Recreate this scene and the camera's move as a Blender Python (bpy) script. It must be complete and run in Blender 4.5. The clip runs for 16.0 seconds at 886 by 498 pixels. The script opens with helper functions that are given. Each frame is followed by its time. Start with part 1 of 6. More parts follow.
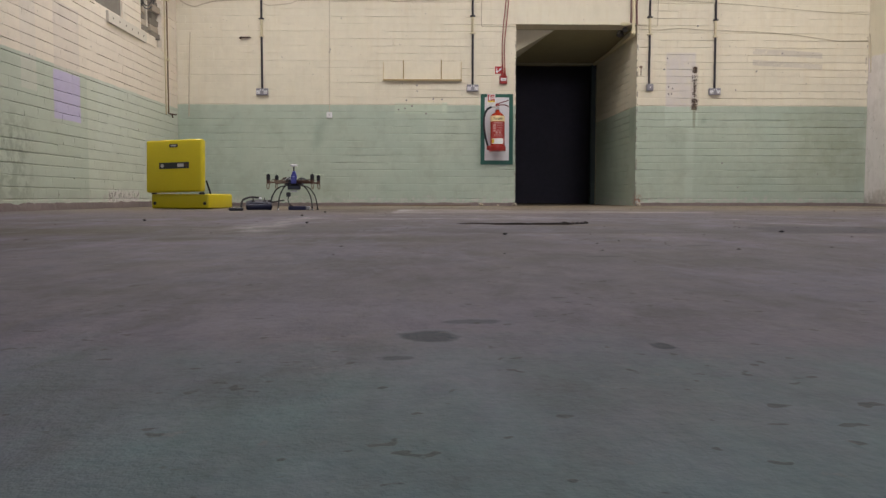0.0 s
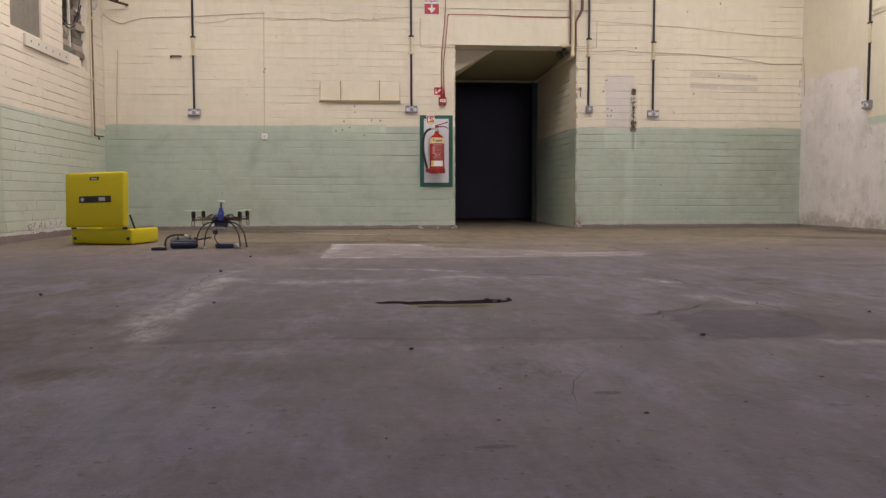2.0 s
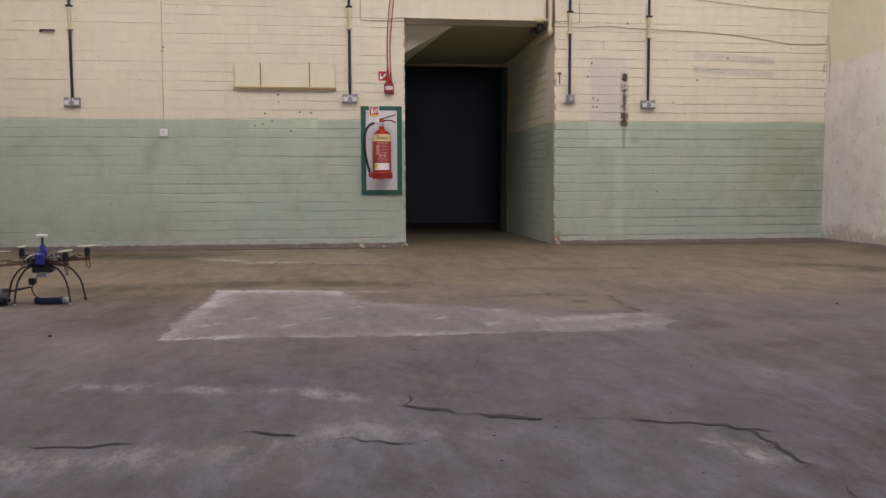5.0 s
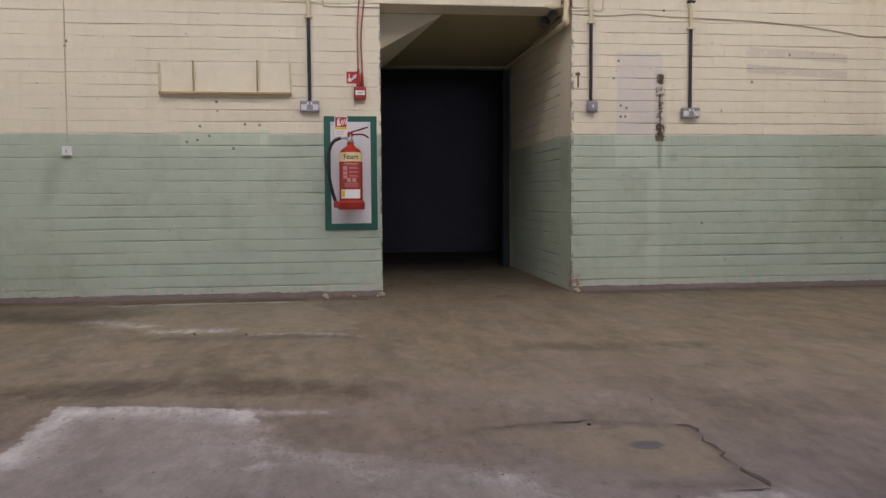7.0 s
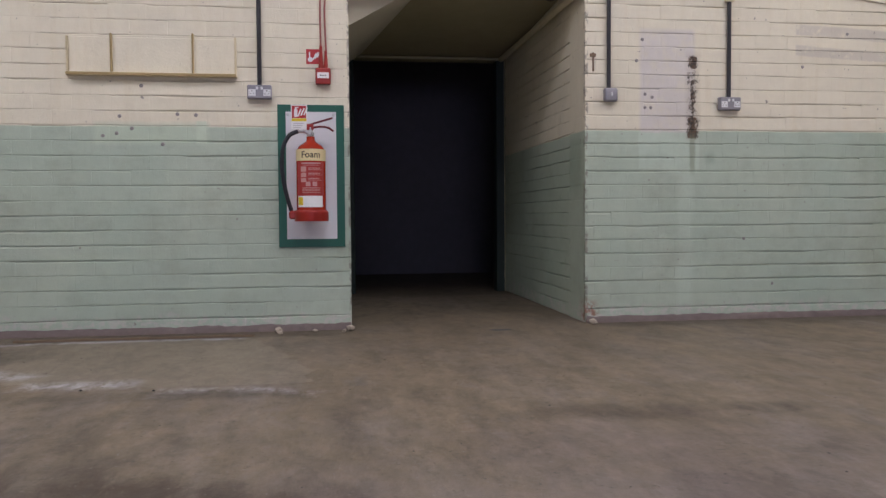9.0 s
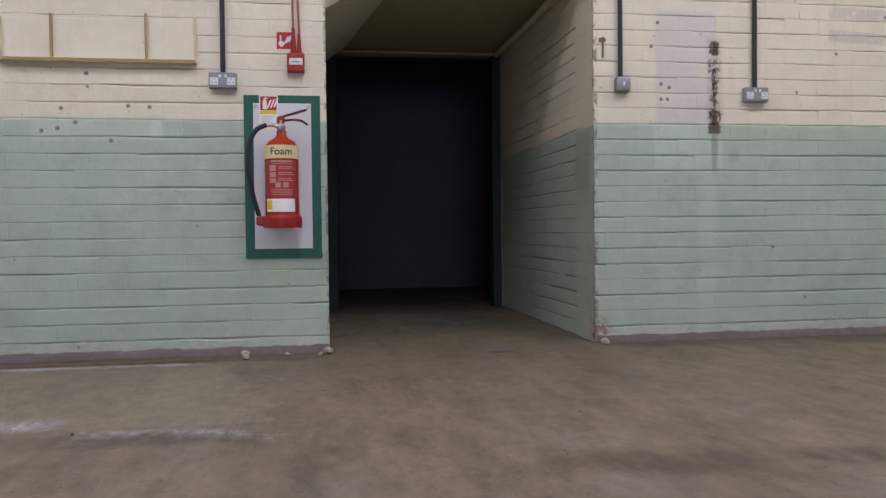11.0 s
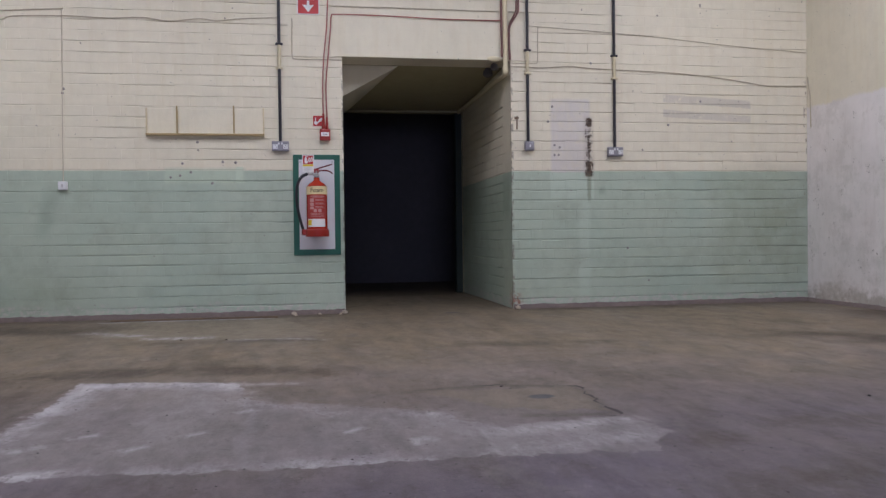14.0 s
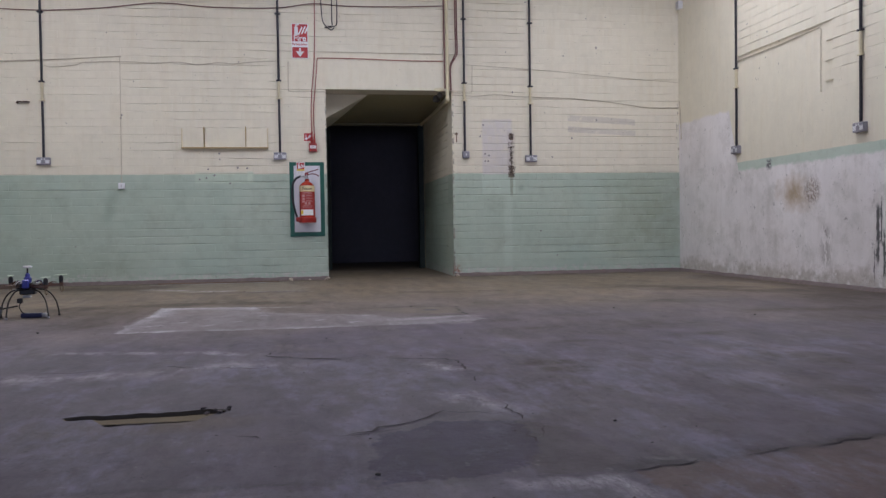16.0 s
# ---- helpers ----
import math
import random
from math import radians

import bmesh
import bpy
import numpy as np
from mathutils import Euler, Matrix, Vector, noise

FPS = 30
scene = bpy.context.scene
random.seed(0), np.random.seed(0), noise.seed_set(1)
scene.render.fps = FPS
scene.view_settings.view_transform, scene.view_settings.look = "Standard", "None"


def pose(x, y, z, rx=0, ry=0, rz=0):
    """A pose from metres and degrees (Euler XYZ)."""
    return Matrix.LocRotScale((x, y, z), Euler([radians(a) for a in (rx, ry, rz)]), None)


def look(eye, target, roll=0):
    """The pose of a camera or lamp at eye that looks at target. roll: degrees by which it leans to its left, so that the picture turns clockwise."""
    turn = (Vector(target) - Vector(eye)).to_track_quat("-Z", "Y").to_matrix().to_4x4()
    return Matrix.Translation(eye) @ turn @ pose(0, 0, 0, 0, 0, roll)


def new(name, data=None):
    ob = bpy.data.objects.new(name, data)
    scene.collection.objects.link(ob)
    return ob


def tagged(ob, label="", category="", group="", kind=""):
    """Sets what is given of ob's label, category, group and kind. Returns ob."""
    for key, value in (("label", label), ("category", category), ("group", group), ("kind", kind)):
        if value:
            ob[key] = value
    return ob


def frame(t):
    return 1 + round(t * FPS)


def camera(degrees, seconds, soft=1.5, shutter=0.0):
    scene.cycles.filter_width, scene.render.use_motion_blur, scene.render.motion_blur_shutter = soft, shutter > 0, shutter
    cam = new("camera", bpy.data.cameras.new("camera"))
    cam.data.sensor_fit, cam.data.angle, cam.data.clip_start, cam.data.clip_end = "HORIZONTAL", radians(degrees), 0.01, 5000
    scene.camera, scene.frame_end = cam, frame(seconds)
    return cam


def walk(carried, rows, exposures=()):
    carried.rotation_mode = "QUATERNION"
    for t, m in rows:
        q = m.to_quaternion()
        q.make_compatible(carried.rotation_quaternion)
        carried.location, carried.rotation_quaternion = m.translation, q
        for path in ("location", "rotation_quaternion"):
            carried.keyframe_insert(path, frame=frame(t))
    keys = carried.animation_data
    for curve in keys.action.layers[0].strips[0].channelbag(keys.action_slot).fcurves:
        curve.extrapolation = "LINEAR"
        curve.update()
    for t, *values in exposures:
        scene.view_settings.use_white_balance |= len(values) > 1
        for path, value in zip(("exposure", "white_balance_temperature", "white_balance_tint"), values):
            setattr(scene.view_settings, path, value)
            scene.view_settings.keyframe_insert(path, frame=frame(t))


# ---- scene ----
cam = camera(56.5, 16.0, soft=1.4)
# seconds, place in metres, then pitch, roll and yaw in degrees
ROWS = [
    (0.00, -1.2364, -0.5676, 0.1054, -3.577, -0.028, -1.574),
    (0.50, -1.2237, -0.4817, 0.1187, -3.480, -0.040, -3.151),
    (1.00, -1.1860, -0.4825, 0.3382, -3.500, -0.017, -4.777),
    (1.50, -1.1374, -0.4783, 0.4712, -3.572, 0.060, -5.092),
    (2.00, -1.1053, -0.3986, 0.4043, -3.656, 0.097, -5.102),
    (2.50, -1.0423, -0.2635, 0.3669, -3.845, 0.149, -5.484),
    (3.00, -0.9666, -0.0149, 0.4115, -4.007, 0.236, -6.007),
    (3.50, -0.8891, 0.3350, 0.4611, -4.185, 0.355, -6.460),
    (4.00, -0.8177, 0.7133, 0.5203, -4.398, 0.314, -6.806),
    (4.50, -0.7484, 1.1386, 0.5803, -4.512, 0.248, -6.988),
    (5.00, -0.6782, 1.5942, 0.6357, -4.512, 0.195, -7.068),
    (5.50, -0.6040, 2.0631, 0.6809, -4.380, 0.194, -7.107),
    (6.00, -0.5227, 2.5286, 0.7103, -4.096, 0.282, -7.166),
    (6.50, -0.4427, 2.9849, 0.7442, -3.864, 0.335, -7.357),
    (7.00, -0.3572, 3.4310, 0.7944, -3.729, 0.389, -7.174),
    (7.50, -0.3165, 3.7961, 0.7682, -3.494, 0.380, -7.208),
    (8.00, -0.2612, 4.1028, 0.7252, -3.189, 0.380, -7.529),
    (8.50, -0.2238, 4.4479, 0.7263, -2.738, 0.394, -7.922),
    (9.00, -0.1995, 4.7255, 0.7173, -2.309, 0.409, -8.338),
    (9.50, -0.1615, 4.9929, 0.7138, -2.088, 0.420, -8.618),
    (10.00, -0.1233, 5.2204, 0.7019, -1.855, 0.490, -8.762),
    (10.50, -0.0965, 5.3608, 0.6854, -1.598, 0.579, -8.815),
    (11.00, -0.0922, 5.3673, 0.6685, -1.308, 0.643, -8.820),
    (11.50, -0.1218, 5.1929, 0.6550, -0.976, 0.643, -8.820),
    (12.00, -0.1619, 4.8862, 0.6548, -0.830, 0.599, -8.690),
    (12.50, -0.2194, 4.4076, 0.6516, -0.758, 0.600, -8.598),
    (13.00, -0.2780, 3.8503, 0.6614, -0.744, 0.635, -8.688),
    (13.50, -0.3313, 3.2494, 0.6750, -0.768, 0.657, -9.004),
    (14.00, -0.3661, 2.5658, 0.6726, -0.828, 0.693, -9.466),
    (14.50, -0.3902, 1.8031, 0.6319, -0.971, 0.760, -9.819),
    (15.00, -0.3711, 1.1175, 0.6277, -0.949, 0.876, -9.815),
    (15.50, -0.3654, 0.5176, 0.6030, -1.157, 0.922, -9.567),
    (16.00, -0.3063, -0.0868, 0.5983, -1.443, 0.869, -9.558),
]
EXPOSURES = [(0.0, 0.15, 5900, 13), (1.5, 0.15, 6130, 18), (3.5, 0.15, 6030, 17), (7.0, -0.02, 5800, 17), (9.0, 0.03, 5470, 19), (11.5, 0.1, 5330, 18), (13.0, 0.0, 5290, 18), (16.0, -0.12, 5190, 17)]
walk(cam, [(t, pose(x, y, z, 90 + pitch, roll, yaw)) for t, x, y, z, pitch, roll, yaw in ROWS], EXPOSURES)

# ---- world and lights ----
world = bpy.data.worlds.new("world")
scene.world = world
world.use_nodes = True
sky = world.node_tree.nodes.new("ShaderNodeTexSky")
sky.sky_type, sky.sun_disc, sky.sun_elevation, sky.sun_rotation = "NISHITA", False, radians(35), radians(200)
world.node_tree.links.new(sky.outputs[0], world.node_tree.nodes["Background"].inputs[0])
world.node_tree.nodes["Background"].inputs[1].default_value = 0.08
X0, X1, Y0, Y1, H = -4.29, 4.525, -6.5, 10.0, 4.3  # the hall's inner faces
TUBES = [(-3.1, 7.75), (0.2, 7.75), (3.5, 7.9), (-3.2, 6.2), (0.2, 6.2), (3.5, 6.2), (0.2, 1.5)]
TUBE_W, DOOR_W = 41.0, 85.0


def area(name, m, w, h, watts, colour):
    lamp = bpy.data.lights.new(name, "AREA")
    lamp.shape, lamp.size, lamp.size_y, lamp.energy, lamp.color = "RECTANGLE", w, h, watts, colour
    ob = new(name, lamp)
    ob.matrix_world = m
    return ob


for tx, ty in TUBES:
    area("tube_lamp", pose(tx, ty, H - 0.17, 0, 0, 0), 1.5, 0.25, TUBE_W if ty > 4 else TUBE_W * 0.5, (1.0, 0.91, 0.79))
# Bluish daylight from an unseen doorway assumed behind the start
area("daylight_lamp", look((-0.4, Y0 + 0.05, 1.7), (-0.4, 5, 0.9)), 4.2, 2.8, DOOR_W, (0.68, 0.72, 1.0))


# ---- materials ----
class Nodes:
    """A node material under construction."""

    def __init__(self, name):
        self.mat = bpy.data.materials.new(name)
        self.mat.use_nodes = True
        self.t = self.mat.node_tree
        self.bsdf = self.t.nodes["Principled BSDF"]
        self.geo = self.t.nodes.new("ShaderNodeNewGeometry")
        self.xyz = None

    def put(self, sock, v):
        if hasattr(v, "is_output"):
            self.t.links.new(v, sock)
        elif isinstance(v, tuple) and len(v) == 3 and sock.type == "RGBA":
            sock.default_value = (*v, 1)
        else:
            sock.default_value = v

    def math(self, op, a, b=0.0, clamp=False):
        n = self.t.nodes.new("ShaderNodeMath")
        n.operation, n.use_clamp = op, clamp
        self.put(n.inputs[0], a), self.put(n.inputs[1], b)
        return n.outputs[0]

    def add(self, a, b): return self.math("ADD", a, b)
    def sub(self, a, b): return self.math("SUBTRACT", a, b)
    def mul(self, a, b): return self.math("MULTIPLY", a, b)
    def low(self, a, b): return self.math("MINIMUM", a, b)
    def high(self, a, b): return self.math("MAXIMUM", a, b)

    def pos(self):
        if not self.xyz:
            n = self.t.nodes.new("ShaderNodeSeparateXYZ")
            self.t.links.new(self.geo.outputs["Position"], n.inputs[0])
            self.xyz = n.outputs
        return self.xyz

    def noise(self, scale, detail=4.0, rough=0.6, stretch=None, w=0.0):
        n = self.t.nodes.new("ShaderNodeTexNoise")
        n.inputs["Scale"].default_value, n.inputs["Detail"].default_value, n.inputs["Roughness"].default_value = scale, detail, rough
        m = self.t.nodes.new("ShaderNodeMapping")
        m.inputs["Scale"].default_value = stretch or (1, 1, 1)
        m.inputs["Location"].default_value = (w, w * 1.7, w * 0.3)
        self.t.links.new(self.geo.outputs["Position"], m.inputs[0])
        self.t.links.new(m.outputs[0], n.inputs["Vector"])
        return n.outputs["Fac"]

    def step(self, v, edge, width):
        """0 below the edge, 1 above it."""
        n = self.t.nodes.new("ShaderNodeMapRange")
        self.put(n.inputs[0], v)
        if hasattr(edge, "is_output"):
            self.put(n.inputs[1], self.sub(edge, width / 2)), self.put(n.inputs[2], self.add(edge, width / 2))
        else:
            n.inputs[1].default_value, n.inputs[2].default_value = edge - width / 2, edge + width / 2
        return n.outputs[0]

    def span(self, v, a, b, soft=0.01):
        return self.mul(self.step(v, a, soft), self.sub(1.0, self.step(v, b, soft)))

    def box(self, u, v, u0, u1, v0, v1, soft=0.01):
        return self.mul(self.span(u, u0, u1, soft), self.span(v, v0, v1, soft))

    def poly(self, u, v, pts):
        """Distance inwards from the edges of a convex polygon, given clockwise."""
        d, p = None, self.flat(u, v, 1.0)
        for (ax, ay), (bx, by) in zip(pts, pts[1:] + pts[:1]):
            l = math.hypot(bx - ax, by - ay)
            nx, ny = (by - ay) / l, -(bx - ax) / l
            e = self.vmath("DOT_PRODUCT", p, (nx, ny, -ax * nx - ay * ny))
            d = e if d is None else self.low(d, e)
        return d

    def mix(self, f, a, b):
        n = self.t.nodes.new("ShaderNodeMix")
        n.data_type = "RGBA"
        self.put(n.inputs[0], f), self.put(n.inputs[6], a), self.put(n.inputs[7], b)
        return n.outputs[2]

    def tone(self, c, f):
        """A colour times a number."""
        n = self.t.nodes.new("ShaderNodeMix")
        n.data_type, n.blend_type = "RGBA", "MULTIPLY"
        n.inputs[0].default_value = 1.0
        k = self.t.nodes.new("ShaderNodeCombineColor")
        for i in range(3):
            self.put(k.inputs[i], f)
        self.put(n.inputs[6], c), self.put(n.inputs[7], k.outputs[0])
        return n.outputs[2]

    def vary(self, f, lo, hi):
        n = self.t.nodes.new("ShaderNodeMath")
        n.operation = "MULTIPLY_ADD"
        self.put(n.inputs[0], f), self.put(n.inputs[1], hi - lo), self.put(n.inputs[2], lo)
        return n.outputs[0]

    def flat(self, u, v, w=0.0):
        """A vector of two numbers."""
        n = self.t.nodes.new("ShaderNodeCombineXYZ")
        self.put(n.inputs[0], u), self.put(n.inputs[1], v), self.put(n.inputs[2], w)
        return n.outputs[0]

    def vmath(self, op, a, b=None):
        n = self.t.nodes.new("ShaderNodeVectorMath")
        n.operation = op
        self.put(n.inputs[0], a)
        if b is not None:
            self.put(n.inputs[1], b)
        return n.outputs["Value"] if op in ("LENGTH", "DISTANCE", "DOT_PRODUCT") else n.outputs[0]

    def frame_at(self, p, x, y, turn=0.0, sx=1.0, sy=1.0):
        """A flat place seen from (x, y), turned and then scaled."""
        n = self.t.nodes.new("ShaderNodeMapping")
        n.vector_type = "TEXTURE"
        self.put(n.inputs[0], p)
        n.inputs["Location"].default_value, n.inputs["Rotation"].default_value, n.inputs["Scale"].default_value = (x, y, 0), (0, 0, turn), (sx, sy, 1)
        return n.outputs[0]
    def island(self):
        """A random number for each joined piece plus one for each object."""
        n = self.t.nodes.new("ShaderNodeObjectInfo")
        return self.math("FRACT", self.add(self.geo.outputs["Random Per Island"], n.outputs["Random"]))

    def done(self, colour, rough=0.6, metal=0.0, bump=None, depth=0.002, **more):
        self.put(self.bsdf.inputs["Base Color"], colour), self.put(self.bsdf.inputs["Roughness"], rough)
        self.bsdf.inputs["Metallic"].default_value = metal
        for k, v in more.items():
            self.put(self.bsdf.inputs[k.replace("_", " ")], v)
        if bump is not None:
            n = self.t.nodes.new("ShaderNodeBump")
            n.inputs["Distance"].default_value = depth
            n.inputs["Strength"].default_value = 1.0
            self.t.links.new(bump, n.inputs["Height"])
            self.t.links.new(n.outputs[0], self.bsdf.inputs["Normal"])
        return self.mat


def plain(name, colour, rough=0.5, metal=0.0, spread=0.12, grain=60.0, depth=0.0004, **more):
    g = Nodes(name)
    f = g.add(g.mul(g.noise(grain, 3), 0.5), g.mul(g.noise(grain * 0.12, 3, w=3.1), 0.5))
    return g.done(g.tone(colour, g.vary(f, 1 - spread, 1 + spread)), g.vary(f, rough - 0.06, rough + 0.06), metal, f, depth, **more)


CREAM, GREEN = (0.765, 0.712, 0.575), (0.452, 0.522, 0.432)


def wall_paint(name, side):
    """Old two-colour gloss paint on brick or plaster: cream above a green dado."""
    g = Nodes(name)
    x, y, z = g.pos()[0], g.pos()[1], g.pos()[2]
    u = x if side == "back" else y
    wob = g.sub(g.noise(7.0, 3), 0.5)
    fine = g.noise(120.0, 3)
    mid = g.noise(9.0, 5, 0.65, w=1.3)
    big = g.noise(1.3, 4, 0.6, w=5.0)
    drip = g.noise(5.0, 4, 0.6, (3.0, 3.0, 0.35), 2.2)
    dado = {"back": 1.276, "left": 1.218, "right": 1.285}[side]
    zz = g.add(z, g.mul(wob, 0.016))
    up = g.step(zz, dado, 0.012)
    cream = g.mix(g.step(drip, 0.64, 0.3), CREAM, tuple(c * k for c, k in zip(CREAM, (0.95, 0.93, 0.89))))
    green = g.mix(g.step(big, 0.55, 0.25), GREEN, (0.40, 0.48, 0.40))
    col = g.mix(up, green, cream)
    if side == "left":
        # Left wall gets more lamp light; that lift is put into its colour
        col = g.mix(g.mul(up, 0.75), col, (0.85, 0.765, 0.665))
        # Paler green paint past y 7.15, with the same light lift throughout
        extra = g.mul(g.sub(1.0, up), g.vary(g.step(y, 7.15, 0.02), 0.35, 0.75))
        col = g.mix(extra, col, (0.64, 0.68, 0.58))
    uu, vv = g.add(u, g.mul(wob, 0.02)), g.add(z, g.mul(g.sub(g.noise(9.0, 3, w=7.7), 0.5), 0.02))
    if side == "back":
        col = g.mix(g.mul(g.box(uu, vv, 1.905, 2.285, 1.26, 1.945, 0.03), g.vary(g.step(mid, 0.42, 0.2), 0.35, 0.8)), col, (0.64, 0.60, 0.59))
        col = g.mix(g.mul(g.box(uu, vv, 1.895, 2.325, 1.02, 1.262), 0.8), col, (0.50, 0.59, 0.50))
        col = g.mix(g.mul(g.box(uu, vv, 2.17, 2.28, 0.10, 1.03, 0.04), 0.6), col, (0.50, 0.59, 0.50))
        col = g.mix(g.mul(g.box(uu, vv, -1.56, -0.88, 1.17, 1.30, 0.03), 0.55), col, (0.52, 0.61, 0.48))
        col = g.mix(g.mul(g.box(uu, vv, -0.96, -0.9, 1.18, 1.31, 0.01), 0.6), col, (0.58, 0.66, 0.53))
        for v0, v1 in ((1.935, 2.01), (1.795, 1.865)):
            zs = g.add(vv, g.mul(g.sub(u, 3.02), 0.055))
            m = g.mul(g.box(uu, zs, 3.02, 3.92, v0, v1, 0.012), g.step(g.noise(22.0, 4, 0.7, w=v0), 0.36, 0.2))
            col = g.mix(g.mul(m, 0.55), col, (0.50, 0.46, 0.42))
        # Stains by the right corner; duller patches at foot, doorway edge, left corner
        for u0, u1, v0, v1, k, wn in ((3.55, 4.6, 0.25, 1.27, 0.42, 101.0), (3.9, 4.4, 0.55, 0.95, 0.35, 102.0), (1.50, 1.62, 0.1, 1.2, 0.3, 103.0), (-3.2, -2.2, 0.0, 0.35, 0.35, 104.0), (-4.4, -4.0, 0.1, 1.25, 0.3, 105.0)):
            dulled = g.mul(g.box(uu, vv, u0, u1, v0, v1, 0.25), g.vary(g.step(g.noise(4.5, 6, 0.7, w=wn), 0.48, 0.2), 0.25, 1.0))
            col = g.mix(g.mul(dulled, k), col, (0.27, 0.30, 0.20))
        # a burnt, rusted run where a fitting was torn off
        n1 = g.add(g.mul(g.noise(48.0, 6, 0.8, (1, 1, 0.6), 4.0), 0.55), g.mul(g.noise(150.0, 5, 0.8, (1, 1, 0.4), 4.5), 0.45))
        off = g.math("ABSOLUTE", g.sub(u, g.add(2.275, g.mul(g.sub(g.noise(9.0, 3, w=5.5), 0.5), 0.014))))
        prof = None
        for za, zb, wd, k in ((1.225, 1.37, 0.055, 1.0), (1.35, 1.62, 0.042, 0.62), (1.58, 1.68, 0.060, 0.45), (1.69, 1.772, 0.046, 0.95)):
            one = g.mul(g.mul(g.span(z, za, zb, 0.02), k), g.math("SUBTRACT", 1.0, g.mul(off, 1 / wd), True))
            prof = one if prof is None else g.high(prof, one)
        dark = g.step(g.add(n1, g.mul(prof, 0.24)), 0.60, 0.05)
        run = g.sub(g.mul(n1, 0.075), off)
        col = g.mix(g.mul(g.mul(g.step(g.add(run, 0.012), 0.0, 0.03), g.span(z, 1.2, 1.80, 0.05)), 0.25), col, (0.33, 0.27, 0.22))
        col = g.mix(g.mul(dark, g.step(prof, 0.02, 0.02)), col, g.mix(g.step(g.noise(70.0, 3, 0.6, w=4.8), 0.52, 0.1), (0.030, 0.020, 0.014), (0.10, 0.055, 0.028)))
        pale = g.mul(g.step(g.add(run, -0.018), 0.0, 0.012), g.span(z, 1.0, 1.24, 0.06))
        col = g.mix(g.mul(pale, 0.6), col, (0.22, 0.23, 0.15))
        # smoke-grey smudge under the small switch box, patches near the doorway's edge
        sm = g.mul(g.span(g.add(u, g.mul(g.sub(1.12, z), 0.22)), -2.53, -2.42, 0.08), g.span(z, 0.72, 1.10, 0.15))
        col = g.mix(g.mul(sm, 0.35), col, (0.23, 0.29, 0.23))
        sp = g.mul(g.box(uu, vv, 2.37, 2.43, 1.06, 1.12, 0.03), 0.5)
        col = g.mix(sp, col, (0.27, 0.33, 0.27))
        for ex, wd in ((1.525, 0.020), (-0.02, 0.012)):
            near = g.sub(1.0, g.step(g.add(g.math("ABSOLUTE", g.sub(x, ex)), g.mul(g.math("ABSOLUTE", g.sub(y, 10.0)), 0.6)), wd, 0.01))
            worn = g.mul(near, g.mul(g.step(g.noise(26.0, 6, 0.75, (1, 1, 0.5), ex + 3.0), 0.53, 0.05), g.sub(1.0, g.step(z, 2.2, 0.05))))
            col = g.mix(g.mul(worn, 0.8), col, (0.17, 0.15, 0.12))
        raw = g.mul(g.mul(g.span(x, 1.49, 1.61, 0.05), g.mul(g.sub(1.0, g.step(z, 0.13, 0.08)), g.sub(1.0, g.step(y, 10.10, 0.08)))), g.step(g.noise(22.0, 6, 0.75, w=83.0), 0.50, 0.05))
        col = g.mix(raw, col, (0.27, 0.13, 0.085))
        nick = g.mul(g.step(u, 4.485, 0.02), g.mul(g.span(z, 1.0, 2.15, 0.2), g.step(g.noise(17.0, 4, 0.6, (1, 1, 0.6), 23.0), 0.60, 0.03)))
        col = g.mix(g.mul(nick, 0.75), col, (0.20, 0.15, 0.11))
        jb = g.mul(g.mul(g.span(y, 10.08, 10.34, 0.06), g.span(z, 0.88, 1.25, 0.08)), g.step(x, 1.3, 0.02))
        col = g.mix(g.mul(jb, 0.35), col, (0.20, 0.27, 0.20))
    if side == "left":
        col = g.mix(g.mul(g.box(uu, vv, 6.46, 7.0, 0.77, 1.18), 0.85), col, (0.56, 0.495, 0.76))
        col = g.mix(g.mul(g.box(uu, vv, 6.48, 7.0, 1.19, 1.76), 0.5), col, (0.68, 0.615, 0.56))
        col = g.mix(g.mul(g.box(uu, vv, 5.9, 6.16, 0.95, 3.0), 0.4), col, (0.70, 0.66, 0.60))
        col = g.mix(g.mul(g.box(uu, vv, 7.40, 7.95, 0.55, 1.22, 0.02), 0.35), col, (0.62, 0.67, 0.60))
        col = g.mix(g.mul(g.box(uu, vv, 8.0, 8.5, 0.75, 1.24, 0.02), 0.3), col, (0.62, 0.67, 0.60))
        fk = g.box(uu, vv, 7.6, 8.5, 0.045, 0.18, 0.05)
        col = g.mix(g.mul(fk, g.step(g.noise(15.0, 6, 0.75, w=71.0), 0.42, 0.06)), col, (0.72, 0.70, 0.67))
        col = g.mix(g.mul(fk, g.mul(g.step(g.noise(19.0, 6, 0.75, w=72.0), 0.55, 0.05), 0.85)), col, (0.17, 0.15, 0.13))
        gr = g.mul(g.step(mid, 0.50, 0.12), g.box(uu, vv, 5.2, 6.05, 0.05, 0.75, 0.25))
        col = g.mix(g.mul(gr, 0.5), col, (0.22, 0.25, 0.19))
    if side == "right":
        col = g.mix(g.mul(g.sub(1.0, up), 0.7), col, (0.56, 0.64, 0.55))
        # below a band of green the paint has come away to grey-white plaster
        bare = g.sub(1.0, g.step(g.add(z, g.mul(g.sub(mid, 0.5), 0.10)), g.vary(g.step(y, 8.62, 0.2), 1.195, 1.90), 0.03))
        b1 = g.mix(g.step(big, 0.5, 0.3), (0.86, 0.82, 0.815), (0.72, 0.68, 0.67))
